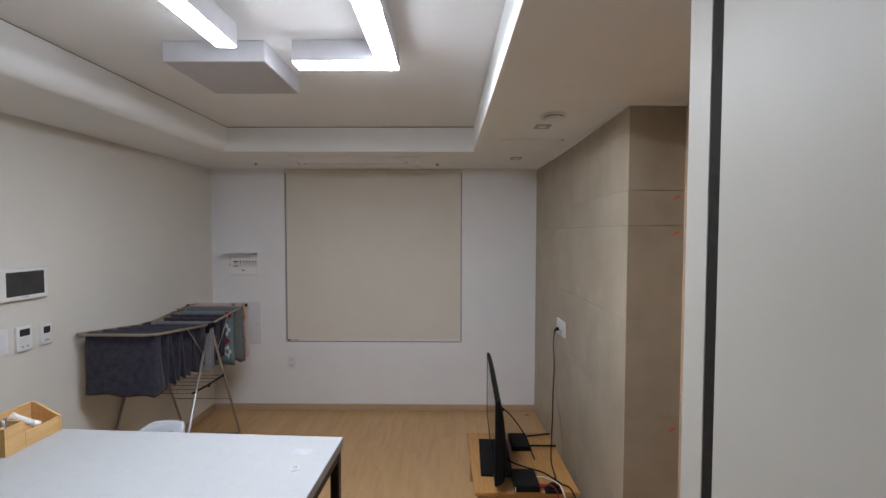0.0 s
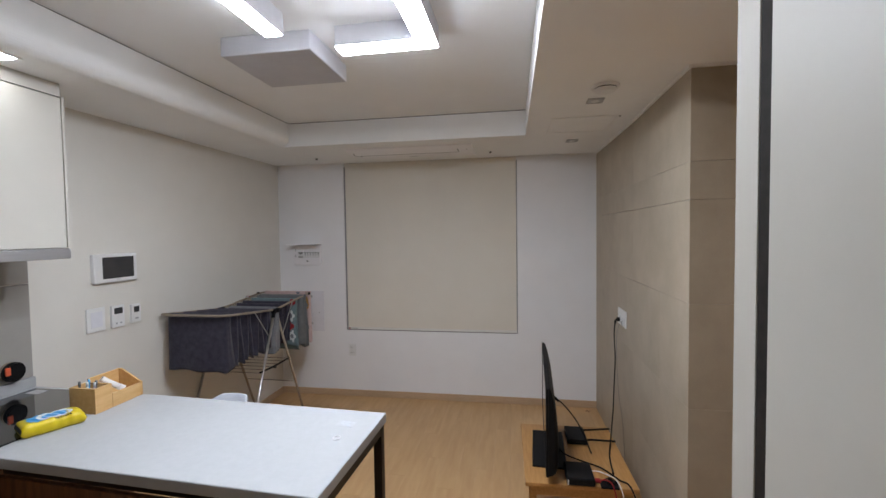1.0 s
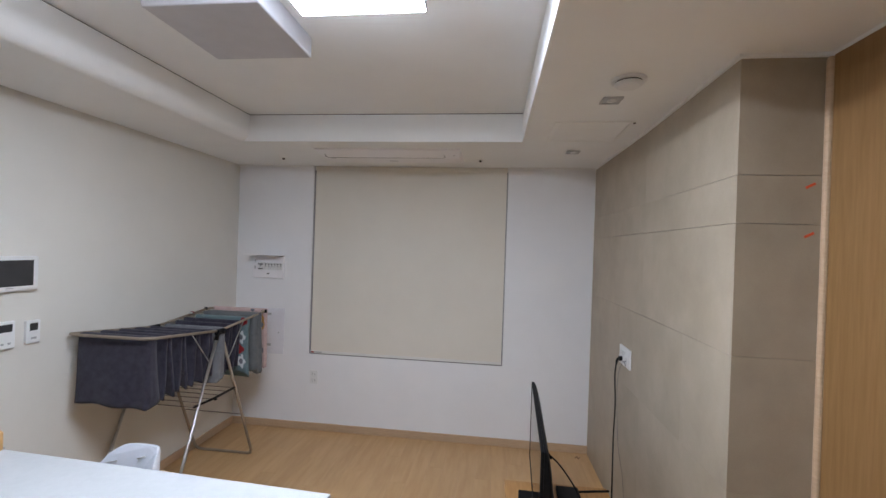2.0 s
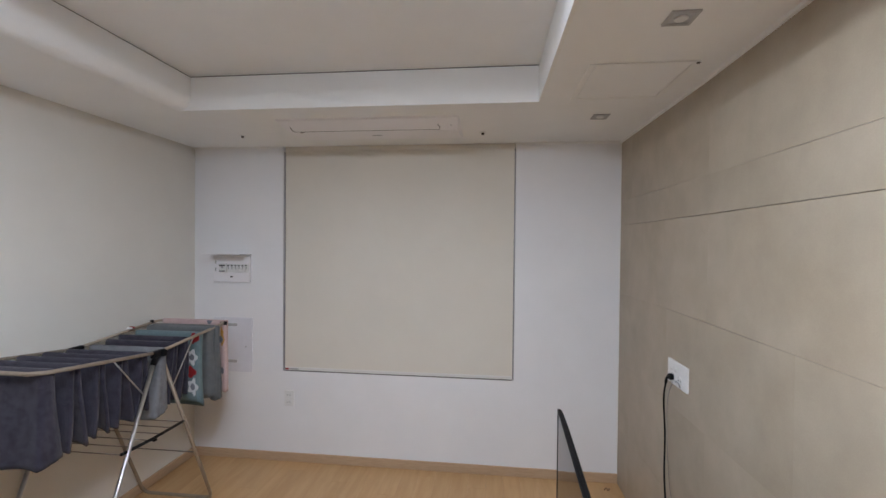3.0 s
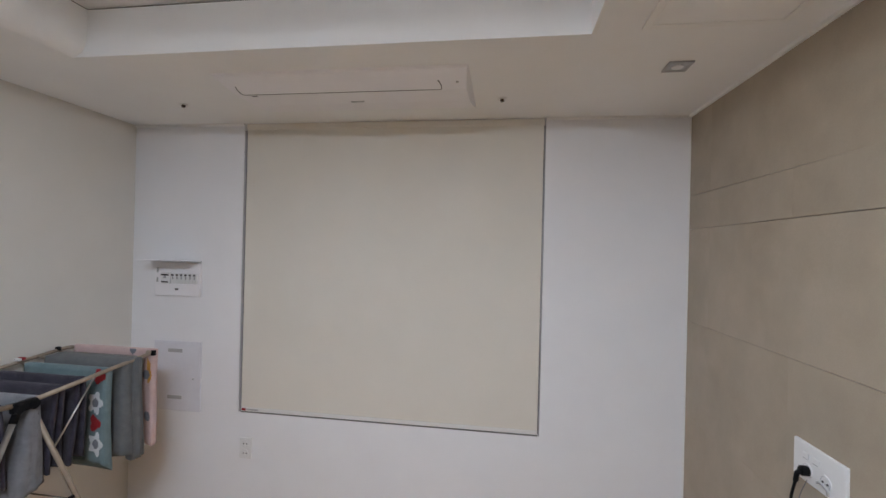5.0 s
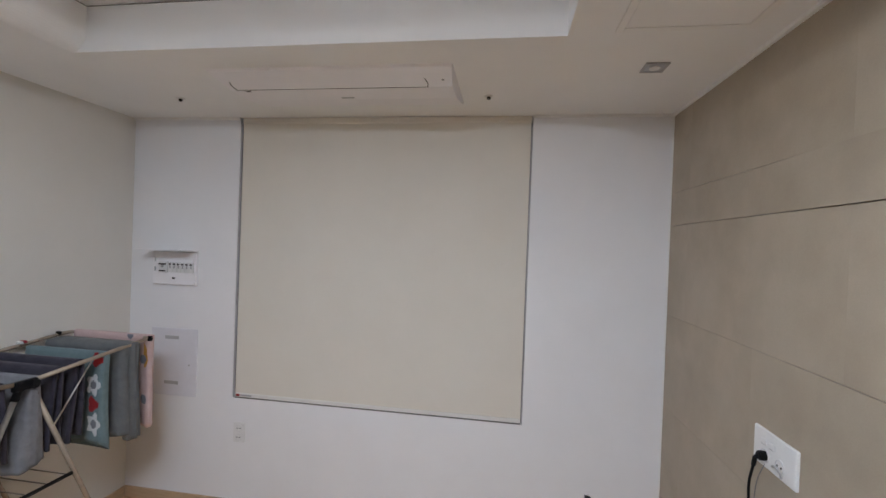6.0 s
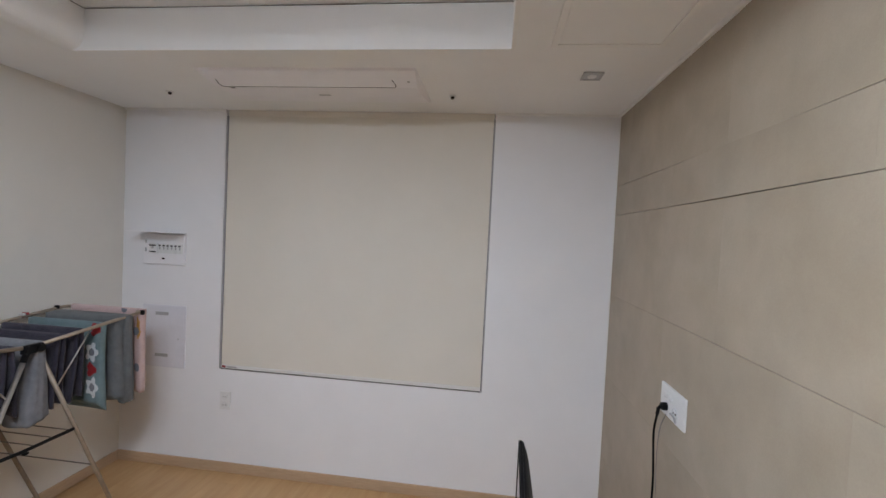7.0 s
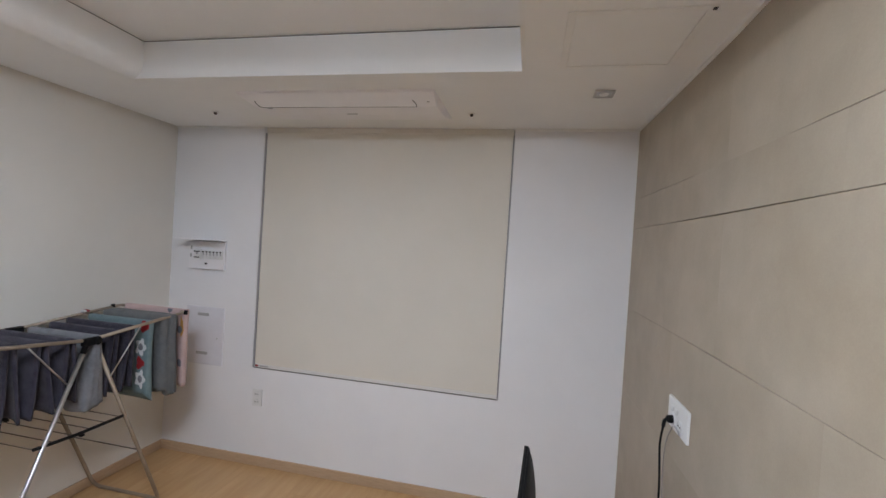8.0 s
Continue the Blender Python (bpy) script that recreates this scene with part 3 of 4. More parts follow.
part("ring", disc((XL + 0.018, 2.300, 0.992), (1, 0, 0), 0.046, 0.016, 28, 0.004), STEEL, t, "thin chrome ring")
part("dial", disc((XL + 0.034, 2.300, 0.992), (1, 0, 0), 0.0455, 0.026, 28, 0.006), BLACK, t)
part("tag", box(XL + 0.0475, XL + 0.056, 2.256, 2.276, 0.985, 1.022, bevel=0.003), ORANGE, t, "orange tag")

base = thing("base_cabinet", "kitchen base cabinet with walnut front", "cabinet", (-1.9, 1.0, 0))
part("body", box(XL, -1.64, KY0, KY1 - 0.02, 0.0, 0.843), WALNUT, base)
for y0 in (-0.38, 0.32, 1.02):
    part("door", box(-1.638, -1.620, y0, y0 + 0.69, 0.10, 0.832, bevel=0.002), WALNUT, base)
counter = thing("worktop", "white solid-surface kitchen worktop", "worktop", (-1.9, 1.0, 0.86))
part("slab", box(XL, KX - 0.002, KY0, KY1, 0.8455, 0.8855, bevel=0.003), TOP, counter)
part("upstand", box(XL, XL + 0.016, KY0, KY1, 0.886, 0.936, bevel=0.002), TOP, counter)
hob = thing("cooktop", "black glass electric cooktop set in the white worktop", "cooktop", (-1.9, 2.0, 0.9))
part("glass", box(XL + 0.055, -1.640, 1.62, 2.372, 0.886, 0.892, bevel=0.002), GLASS_TOP, hob)
part("sticker", box(XL + 0.09, XL + 0.16, 2.30, 2.35, 0.8923, 0.893), GREY_PLASTIC, hob, "pale printed sticker")

# ---- peninsula table ----
table = thing("peninsula_table", "white-topped table with walnut panel and dark steel frame", "table", (-0.99, 2.08, 0))
PX0, PX1, PY0, PY1 = -1.590, -0.402, 1.797, 2.363
part("tabletop", box(PX0, PX1, PY0, PY1, 0.847, 0.885, bevel=0.004, seg=3), TOP, table)
part("panel", box(PX0, PX1 - 0.05, PY0 + 0.012, PY0 + 0.030, 0.0, 0.810, bevel=0.002), WALNUT, table, "walnut front panel")
part("rail", box(PX0, PX1 - 0.006, PY0 + 0.032, PY0 + 0.062, 0.811, 0.8465), DARKSTEEL, table)
part("rail", box(PX0, PX1 - 0.006, PY1 - 0.045, PY1 - 0.015, 0.811, 0.8465), DARKSTEEL, table)
part("rail", box(PX1 - 0.038, PX1 - 0.007, PY0 + 0.063, PY1 - 0.046, 0.811, 0.8465), DARKSTEEL, table)
part("leg", box(PX1 - 0.040, PX1 - 0.006, PY1 - 0.046, PY1 - 0.012, 0.0, 0.8105, bevel=0.002), DARKSTEEL, table)
part("leg", box(PX1 - 0.040, PX1 - 0.006, PY0 + 0.031, PY0 + 0.065, 0.0, 0.8105, bevel=0.002), DARKSTEEL, table)

table.rotation_euler.z = radians(-2.7)

organizer = thing("desk_organizer", "bamboo desk organizer with pens and a small tube", "organizer", (-1.66, 2.262, 0.9))
OX0, OX1 = -1.693, -1.568
z = 0.8859
part("bottom", box(OX0 + 0.009, OX1 - 0.009, 2.167, 2.374, z, z + 0.008), BAMBOO, organizer)
bm = bmesh.new()
solid(bm, OX0, OX1, 2.158, 2.167, z, z + 0.105, bevel=0.001)
solid(bm, OX0, OX1, 2.225, 2.233, z, z + 0.105, bevel=0.001)
solid(bm, OX0, OX0 + 0.0085, 2.167, 2.225, z, z + 0.105)
solid(bm, OX1 - 0.0085, OX1, 2.167, 2.225, z, z + 0.105)
part("pen_box", bm, BAMBOO, organizer)
part("front", box(OX1 - 0.0085, OX1, 2.234, 2.374, z, z + 0.060, bevel=0.001), BAMBOO, organizer)
part("back", box(OX0, OX0 + 0.0085, 2.234, 2.374, z, z + 0.118, bevel=0.001), BAMBOO, organizer)
bm = bmesh.new()
prof = [(OX0, z), (OX1, z), (OX1, z + 0.060), (OX0 + 0.02, z + 0.118), (OX0, z + 0.118)]
ends = [[bm.verts.new((px, y, pz)) for px, pz in prof] for y in (2.375, 2.383)]
for k in range(5):
    bm.faces.new((ends[0][k], ends[0][(k + 1) % 5], ends[1][(k + 1) % 5], ends[1][k]))
bm.faces.new(ends[0])
bm.faces.new(ends[1][::-1])
part("end", bm, BAMBOO, organizer)
for i, (mat, x, y, h) in enumerate(((SLATE, -1.668, 2.187, 0.136), (WHITE_PRINT, -1.648, 2.197, 0.132), (BLUE, -1.655, 2.205, 0.139), (PINK, -1.628, 2.200, 0.130), (SLATE, -1.640, 2.212, 0.134))):
    pen = thing("pen", "slim pen standing in the bamboo box", "pen", (x, y, z), "pens")
    part("barrel", tube([(x, y, z + 0.009), (x + 0.006 * (i - 2), y + 0.004, z + h - 0.035)], 0.0042, 8), mat, pen)
    part("cap", tube([(x + 0.006 * (i - 2), y + 0.004, z + h - 0.0345), (x + 0.007 * (i - 2), y + 0.005, z + h - 0.015)], 0.0048, 8), WHITE_PRINT if i % 2 else mat, pen)
tubeitem = thing("small_tube", "white small tube lying in the organizer", "tube", (-1.613, 2.282, z))
part("body", tube(smooth_line([(-1.652, 2.262, z + 0.110), (-1.640, 2.278, z + 0.092), (-1.615, 2.306, z + 0.062)], 5), 0.0125, 12), PLASTIC, tubeitem)
part("cap", tube([(-1.615, 2.306, z + 0.062), (-1.602, 2.322, z + 0.048)], 0.013, 12), PLASTIC, tubeitem)

# a soft pack of wet wipes
wipes = thing("wet_wipes_pack", "yellow plastic pack of wet wipes with a blue label", "wipes pack", (-1.63, 2.04, 0.885))
ctr, along = Vector((-1.628, 2.036, 0.8862)), Vector((0.095, 0.20, 0)).normalized()
side = Vector((along.y, -along.x, 0))


def pack(u, v):
    """Middle line, under side and upper side of the pack at u along it and v across it."""
    body = (1 - abs(u) ** 14) ** 0.6 if abs(u) < 1 else 0.0
    w = 0.050 * (1 - 0.03 * math.sin(7 * u) - 0.02 * math.sin(19 * u))
    round_side = (1 - 0.45 * abs(v) ** 12)
    low = 0.016 * (1 - body) + 0.003 * body * abs(v) ** 8
    high = 0.018 + 0.029 * body * round_side + (0.0016 * math.sin(9 * u + 3 * v) + 0.0010 * math.sin(23 * u - 5 * v)) * body
    return ctr + along * (0.094 * u) + side * (w * v), low, high


bm = bmesh.new()
n, k = 36, 14
topg = [[None] * (k + 1) for _ in range(n + 1)]
botg = [[None] * (k + 1) for _ in range(n + 1)]
for i in range(n + 1):
    for j in range(k + 1):
        p, low, high = pack(2 * i / n - 1, 2 * j / k - 1)
        topg[i][j] = bm.verts.new(p + Vector((0, 0, high)))
        botg[i][j] = bm.verts.new(p + Vector((0, 0, low)))
for i in range(n):
    for j in range(k):
        bm.faces.new((topg[i][j], topg[i + 1][j], topg[i + 1][j + 1], topg[i][j + 1])).smooth = True
        bm.faces.new((botg[i][j], botg[i][j + 1], botg[i + 1][j + 1], botg[i + 1][j])).smooth = True
    for j in (0, k):
        bm.faces.new((topg[i][j], topg[i + 1][j], botg[i + 1][j], botg[i][j])).smooth = True
for j in range(k):
    for i in (0, n):
        bm.faces.new((topg[i][j], topg[i][j + 1], botg[i][j + 1], botg[i][j]))
part("wrapper", bm, YELLOW, wipes)


def patch(f, inside, mat, name, parent, label, n=110, k=60, lift=0.0012):
    """A print that lies on the surface f(u, v), where inside(u, v) holds."""
    bm, seen = bmesh.new(), {}
    def vert(i, j):
        if (i, j) not in seen:
            seen[i, j] = bm.verts.new(f(2 * i / n - 1, 2 * j / k - 1, lift))
        return seen[i, j]
    for i in range(n):
        for j in range(k):
            if inside((2 * i + 1) / n - 1, (2 * j + 1) / k - 1):
                bm.faces.new((vert(i, j), vert(i + 1, j), vert(i + 1, j + 1), vert(i, j + 1)))
    return part(name, bm, mat, parent, label)


def pack_top(u, v, lift):
    p, low, high = pack(u, v)
    return p + Vector((0, 0, high + lift))


patch(pack_top, lambda u, v: abs(u + 0.12) < 0.62 - 0.2 * v * v and -0.86 < v < 0.62, BLUE, "label", wipes, "blue label with a white ring")
patch(pack_top, lambda u, v: 0.15 < ((u - 0.12) * 0.95) ** 2 + (v * 0.72) ** 2 < 0.30 and v > -0.78, PLASTIC, "label", wipes, "white ring print", lift=0.0022)
patch(pack_top, lambda u, v: 0.0 < u < 0.55 and 0.80 < v < 0.92 and int(u * 40) % 3 != 0, BLACK, "lettering", wipes, "dark printed bars", lift=0.0022)
for sgn in (-1, 1):
    patch(pack_top, lambda u, v: u * sgn > 0.965 and abs(v) < 0.97, DARKSTEEL, "seal", wipes, "dark crimped seal", lift=0.0016)

t = thing("paper_note", "small pale blue paper note on the white table", "note", (-0.505, 2.25, 0.9))
turn = Matrix.Translation((-0.511, 2.216, 0)) @ Matrix.Rotation(radians(-8), 4, "Z")
bm = box(-0.036, 0.036, -0.024, 0.024, 0.8856, 0.8860)
bmesh.ops.transform(bm, matrix=turn, verts=list(bm.verts))
sheet = part("sheet", bm, FILM, t)
for k, (a, b) in enumerate(((-0.022, 0.026), (-0.026, 0.014), (-0.010, 0.028))):
    bm = box(a, b, 0.012 - 0.012 * k, 0.0135 - 0.012 * k, 0.88605, 0.8863)
    bmesh.ops.transform(bm, matrix=turn, verts=list(bm.verts))
    part("print", bm, PALE_BLUE, sheet, "pale printed bar")
t = thing("rubber_ring", "small thin pale ring on the white table", "ring", (-0.497, 2.13, 0.9))
part("band", tube([(-0.502 + 0.012 * math.cos(a), 2.102 + 0.015 * math.sin(a), 0.8868) for a in (2 * math.pi * i / 28 for i in range(29))], 0.0015, 6), PLASTIC, t)

# ---- heater behind the table ----
hum = thing("portable_heater", "white slim portable heater with a rounded top, on the floor", "heater", (-1.42, 2.66, 0))
outline = smooth_line([(-1.268, 0, 0.051), (-1.262, 0, 0.32), (-1.259, 0, 0.60), (-1.259, 0, 0.745), (-1.262, 0, 0.778), (-1.276, 0, 0.792), (-1.33, 0, 0.796), (-1.40, 0, 0.791), (-1.440, 0, 0.776), (-1.480, 0, 0.745), (-1.508, 0, 0.695), (-1.520, 0, 0.62), (-1.524, 0, 0.32), (-1.524, 0, 0.051)], 5)
outline = [Vector(p) for p in outline]
bm = bmesh.new()
loops = []
for y, inset in ((2.605, 0.007), (2.6058, 0.0035), (2.6075, 0.001), (2.610, 0.0), (2.702, 0.0), (2.709, 0.003), (2.7135, 0.009), (2.715, 0.016)):
    ring = []
    for i, p in enumerate(outline):
        d = outline[min(i + 1, len(outline) - 1)] - outline[max(i - 1, 0)]
        inward = Vector((-d.z, 0, d.x)).normalized()
        q = p + inward * inset
        lean = 0.100 * max(0.0, (q.z - 0.45) / 0.345) ** 1.7 * (2.715 - y) / 0.110
        ring.append(bm.verts.new((q.x, y + lean, max(q.z, 0.051))))
    loops.append(ring)
for r0, r1 in zip(loops, loops[1:]):
    for i in range(len(outline)):
        j = (i + 1) % len(outline)
        bm.faces.new((r0[i], r0[j], r1[j], r1[i])).smooth = True
bm.faces.new(loops[0])
bm.faces.new(loops[-1][::-1])
part("housing", bm, HEATER_WHITE, hum)


def front_y(z):
    return 2.605 + 0.100 * max(0.0, (z - 0.45) / 0.345) ** 1.7


for i in range(3):
    z = 0.728 - 0.015 * i
    part("vent", tube([(-1.472 + 0.008 * i, front_y(z - 0.006) - 0.001, z - 0.006), (-1.425 + 0.008 * i, front_y(z + 0.004) - 0.001, z + 0.004)], 0.0032, 8), GREY_PLASTIC, hum, "dark air slot")
part("vent", tube([(-1.335, front_y(0.748) - 0.001, 0.748), (-1.306, front_y(0.756) - 0.001, 0.756)], 0.003, 8), GREY_PLASTIC, hum, "short dark slot")
part("foot", box(-1.53, -1.29, 2.57, 2.75, 0.031, 0.0505), GREY_PLASTIC, hum)
hum.location += Vector((-0.021, 0.027, -0.031))

# ---- television on its bench ----
bench = thing("low_bench", "low pine wood bench under the television", "bench", (0.48, 3.22, 0))
BX0, BX1, BY0, BY1, BZ = 0.172, 0.738, 2.909, 3.595, 0.305
part("top", box(BX0, BX1, BY0, BY1, BZ - 0.022, BZ, bevel=0.004), PINE, bench)
part("apron", box(BX0 + 0.03, BX1 - 0.03, BY0 + 0.02, BY0 + 0.038, BZ - 0.075, BZ - 0.0225), PINE, bench)
part("apron", box(BX0 + 0.03, BX1 - 0.03, BY1 - 0.038, BY1 - 0.02, BZ - 0.075, BZ - 0.0225), PINE, bench)
for x in (BX0 + 0.02, BX1 - 0.06):
    for y in (BY0 + 0.039, BY1 - 0.079):
        part("leg", box(x, x + 0.04, y, y + 0.04, 0, BZ - 0.0225, bevel=0.003), PINE, bench)

bench.rotation_euler.z = radians(1.0)

tv = thing("television", "black flat television turned side-on on its stand", "television", (0.33, 3.343, BZ))
TVY0, TVY1, TVZ0, TVZ1 = 2.878, 3.808, 0.352, 0.810
part("bezel", box(0.330, 0.341, TVY0, TVY1, TVZ0, TVZ1, bevel=0.003), BLACK, tv)
part("screen", box(0.3285, 0.3298, TVY0 + 0.010, TVY1 - 0.010, TVZ0 + 0.016, TVZ1 - 0.010), SCREEN, tv, "glossy dark screen")
for y0, y1, z0, z1 in ((TVY1 - 0.009, TVY1, TVZ0, TVZ1), (TVY0, TVY0 + 0.009, TVZ0, TVZ1), (TVY0 + 0.0095, TVY1 - 0.0095, TVZ1 - 0.009, TVZ1), (TVY0 + 0.0095, TVY1 - 0.0095, TVZ0, TVZ0 + 0.015)):
    part("bezel_rim", box(0.3262, 0.3298, y0, y1, z0, z1, bevel=0.001), BLACK, tv, "thin black rim")
bm = bmesh.new()
prof = [(0.3413, TVZ0 + 0.004), (0.3413, TVZ1 - 0.002), (0.350, TVZ1 - 0.006), (0.362, TVZ1 - 0.035), (0.372, TVZ1 - 0.075), (0.383, TVZ1 - 0.14), (0.391, TVZ1 - 0.22), (0.396, TVZ1 - 0.30), (0.396, TVZ0 + 0.05), (0.382, TVZ0 + 0.012)]
rings = []
for y, k in ((TVY0 + 0.002, 0.55), (TVY0 + 0.03, 0.9), (TVY0 + 0.12, 1.0), (TVY1 - 0.12, 1.0), (TVY1 - 0.03, 0.9), (TVY1 - 0.002, 0.55)):
    rings.append([bm.verts.new((0.3413 + (px - 0.3413) * k, y, pz)) for px, pz in prof])
for p, q in zip(rings, rings[1:]):
    for i in range(len(prof)):
        bm.faces.new((p[i], p[(i + 1) % len(prof)], q[(i + 1) % len(prof)], q[i])).smooth = True
bm.faces.new(rings[0][::-1])
bm.faces.new(rings[-1])
part("back_cover", bm, BLACK, tv)
part("neck", box(0.332, 0.408, 3.25, 3.41, BZ + 0.012, TVZ0 + 0.05, bevel=0.004), BLACK, tv)
part("base_plate", box(0.258, 0.445, 3.05, 3.48, BZ + 0.0005, BZ + 0.012, bevel=0.004), BLACK, tv)

tv.rotation_euler.z = radians(-2.7)
tv.location.x -= 0.024

router = thing("router", "black wireless router with two antennas", "router", (0.54, 3.41, BZ))
part("body", box(0.470, 0.588, 3.31, 3.50, BZ + 0.003, BZ + 0.034, bevel=0.006), BLACK, router)
part("foot", box(0.49, 0.570, 3.33, 3.48, BZ, BZ + 0.0028), SHADOW, router)
for y, dy in ((3.345, -0.015), (3.475, 0.02)):
    part("antenna", tube([(0.589, y, BZ + 0.022), (0.61, y, BZ + 0.024), (0.752, y + dy, BZ + 0.030)], 0.006, 8), BLACK, router)
part("light", box(0.4690, 0.4699, 3.345, 3.365, BZ + 0.014, BZ + 0.020), GREY_PLASTIC, router)

router.location += Vector((-0.026, 0.022, 0))

settop = thing("set_top_box", "small black set-top box with plugged cables", "set-top box", (0.49, 2.95, BZ))
part("body", box(0.418, 0.558, 2.875, 3.045, BZ + 0.003, BZ + 0.042, bevel=0.007), BLACK, settop)
part("foot", box(0.435, 0.54, 2.89, 3.03, BZ, BZ + 0.0028), SHADOW, settop)
part("mark", box(0.421, 0.427, 2.8742, 2.8749, BZ + 0.008, BZ + 0.034), PLASTIC, settop, "white printed bar")
part("plug", box(0.5585, 0.590, 2.905, 2.925, BZ + 0.010, BZ + 0.026, bevel=0.003), RED, settop, "red cable plug")

settop.location += Vector((-0.030, 0.024, 0))

strip = thing("power_strip", "black coil of adapter and plugs on the bench", "power adapter", (0.64, 2.90, BZ))
part("body", box(0.575, 0.665, 2.872, 2.955 - 0.01, BZ, BZ + 0.0095, bevel=0.003), BLACK, strip)
part("coil", tube([(0.625 + (0.030 - 0.0006 * i) * math.cos(i * 0.45), 2.915 + (0.030 - 0.0006 * i) * math.sin(i * 0.45), BZ + 0.014 + 0.0005 * i) for i in range(44)], 0.004, 6), BLACK, strip)


strip.location += Vector((-0.02, 0.024, 0))


def cable(label, pts, r, mat=BLACK, extra=()):
    t = thing("cable", label, "cable", pts[-1], "cables by the television")
    part("lead", tube(smooth_line(pts, 8), r, 7), mat, t)
    for name, bm, m, lab in extra:
        part(name, bm, m, t, lab)
    return t


plug = disc((XR - 0.028, 3.828, 0.984), (-1, 0, 0), 0.0145, 0.026, 16, 0.004)
neck = tube([(XR - 0.038, 3.828, 0.984), (XR - 0.047, 3.829, 0.975), (XR - 0.050, 3.830, 0.951)], 0.007, 8)
cable("black power cable plugged in and hanging down the beige wall", [(XR - 0.050, 3.830, 0.953), (XR - 0.052, 3.846, 0.87), (XR - 0.046, 3.84, 0.70), (XR - 0.062, 3.80, 0.52), (XR - 0.095, 3.68, 0.39), (0.735, 3.50, BZ + 0.03), (0.690, 3.33, BZ + 0.008), (0.66, 3.20, BZ + 0.006), (0.64, 3.02, BZ + 0.012)], 0.0042, BLACK, (("plug", plug, BLACK, "round black plug"), ("strain_relief", neck, BLACK, "")))
cable("thin white cable hanging beside the black one", [(XR - 0.014, 3.835, 0.960), (XR - 0.034, 3.842, 0.88), (XR - 0.034, 3.848, 0.72), (XR - 0.024, 3.83, 0.45), (XR - 0.02, 3.74, 0.30), (XR - 0.03, 3.62, 0.02)], 0.0011, LIGHT_TOWEL)
cable("black cable drooping from the television to the router", [(0.365, 3.34, 0.585), (0.395, 3.335, 0.575), (0.44, 3.32, 0.535), (0.495, 3.30, 0.465), (0.535, 3.28, 0.39), (0.555, 3.27, BZ + 0.03), (0.566, 3.235, BZ + 0.006)], 0.004, BLACK, (("plug", tube([(0.352, 3.34, 0.600), (0.372, 3.338, 0.590), (0.392, 3.334, 0.572)], 0.008, 8), BLACK, "black cable plug"),))
cable("black cable lying from the television across the bench", [(0.345, 3.17, 0.40), (0.40, 3.14, 0.35), (0.49, 3.12, BZ + 0.02), (0.59, 3.08, BZ + 0.008), (0.66, 2.98, BZ + 0.006), (0.70, 2.92, BZ + 0.008), (0.725, 2.85, 0.22), (0.73, 2.83, 0.02)], 0.0042)
cable("thin white cable curling behind the set-top box", [(0.530, 3.02, BZ + 0.022), (0.57, 3.02, BZ + 0.020), (0.61, 2.99, BZ + 0.020), (0.64, 2.93, BZ + 0.026), (0.66, 2.87, 0.26), (0.67, 2.85, 0.02)], 0.0025, PLASTIC)
cable("short red cable at the set-top box", [(0.560, 2.939, BZ + 0.018), (0.58, 2.929, BZ + 0.030), (0.61, 2.895, BZ + 0.024), (0.625, 2.868, 0.24), (0.63, 2.86, 0.02)], 0.003, RED)
t = thing("twist_tie", "small brown twist of wire on the floor", "wire", (0.772, 4.57, 0))
part("wire", tube(smooth_line([(0.752, 4.565, 0.0045), (0.768, 4.58, 0.009), (0.776, 4.56, 0.0045), (0.79, 4.585, 0.0045)], 6), 0.003, 6), WALNUT, t)

# ---- drying rack with washing ----
RX0, RX1, RY0, RYM, RY1 = -2.170, -1.700, 3.127, 3.717, 4.280


def rail_z(y):
    return 1.033 + (0.064 * (RYM - y) / (RYM - RY0) if y < RYM else 0.050 * (y - RYM) / (RY1 - RYM))


rack = thing("drying_rack", "folding steel drying rack full of washing", "drying rack", ((RX0 + RX1) / 2, RYM, 0))
for y_end in (RY0, RY1):
    s = 1 if y_end > RYM else -1
    pts = [(RX1, RYM + 0.02 * s, rail_z(RYM)), (RX1, y_end - 0.04 * s, rail_z(y_end - 0.04 * s)), (RX1 - 0.012, y_end - 0.012 * s, rail_z(y_end)), (RX1 - 0.04, y_end, rail_z(y_end)),
           (RX0 + 0.04, y_end, rail_z(y_end)), (RX0 + 0.012, y_end - 0.012 * s, rail_z(y_end)), (RX0, y_end - 0.04 * s, rail_z(y_end - 0.04 * s)), (RX0, RYM + 0.02 * s, rail_z(RYM))]
    part("wing_frame", tube(pts, 0.0085, 10), STEEL, rack)
part("corner_cap", box(RX1 - 0.008, RX1 + 0.0095, RY1 - 0.014, RY1 + 0.005, rail_z(RY1) - 0.018, rail_z(RY1) + 0.0095, bevel=0.004), BLACK, rack, "black plastic corner cap")
part("clip", box(RX0 - 0.009, RX0 + 0.0095, RY1 - 0.066, RY1 - 0.048, rail_z(RY1) - 0.009, rail_z(RY1) + 0.0115, bevel=0.004), BLACK, rack, "small dark clip")
RODS = [3.180, 3.300, 3.420, 3.530, 3.640, 3.755, 3.850, 3.935, 4.045, 4.125, 4.205]
for y in RODS:
    part("rod", tube([(RX0, y, rail_z(y)), (RX1, y, rail_z(y))], 0.0028, 6), STEEL, rack)
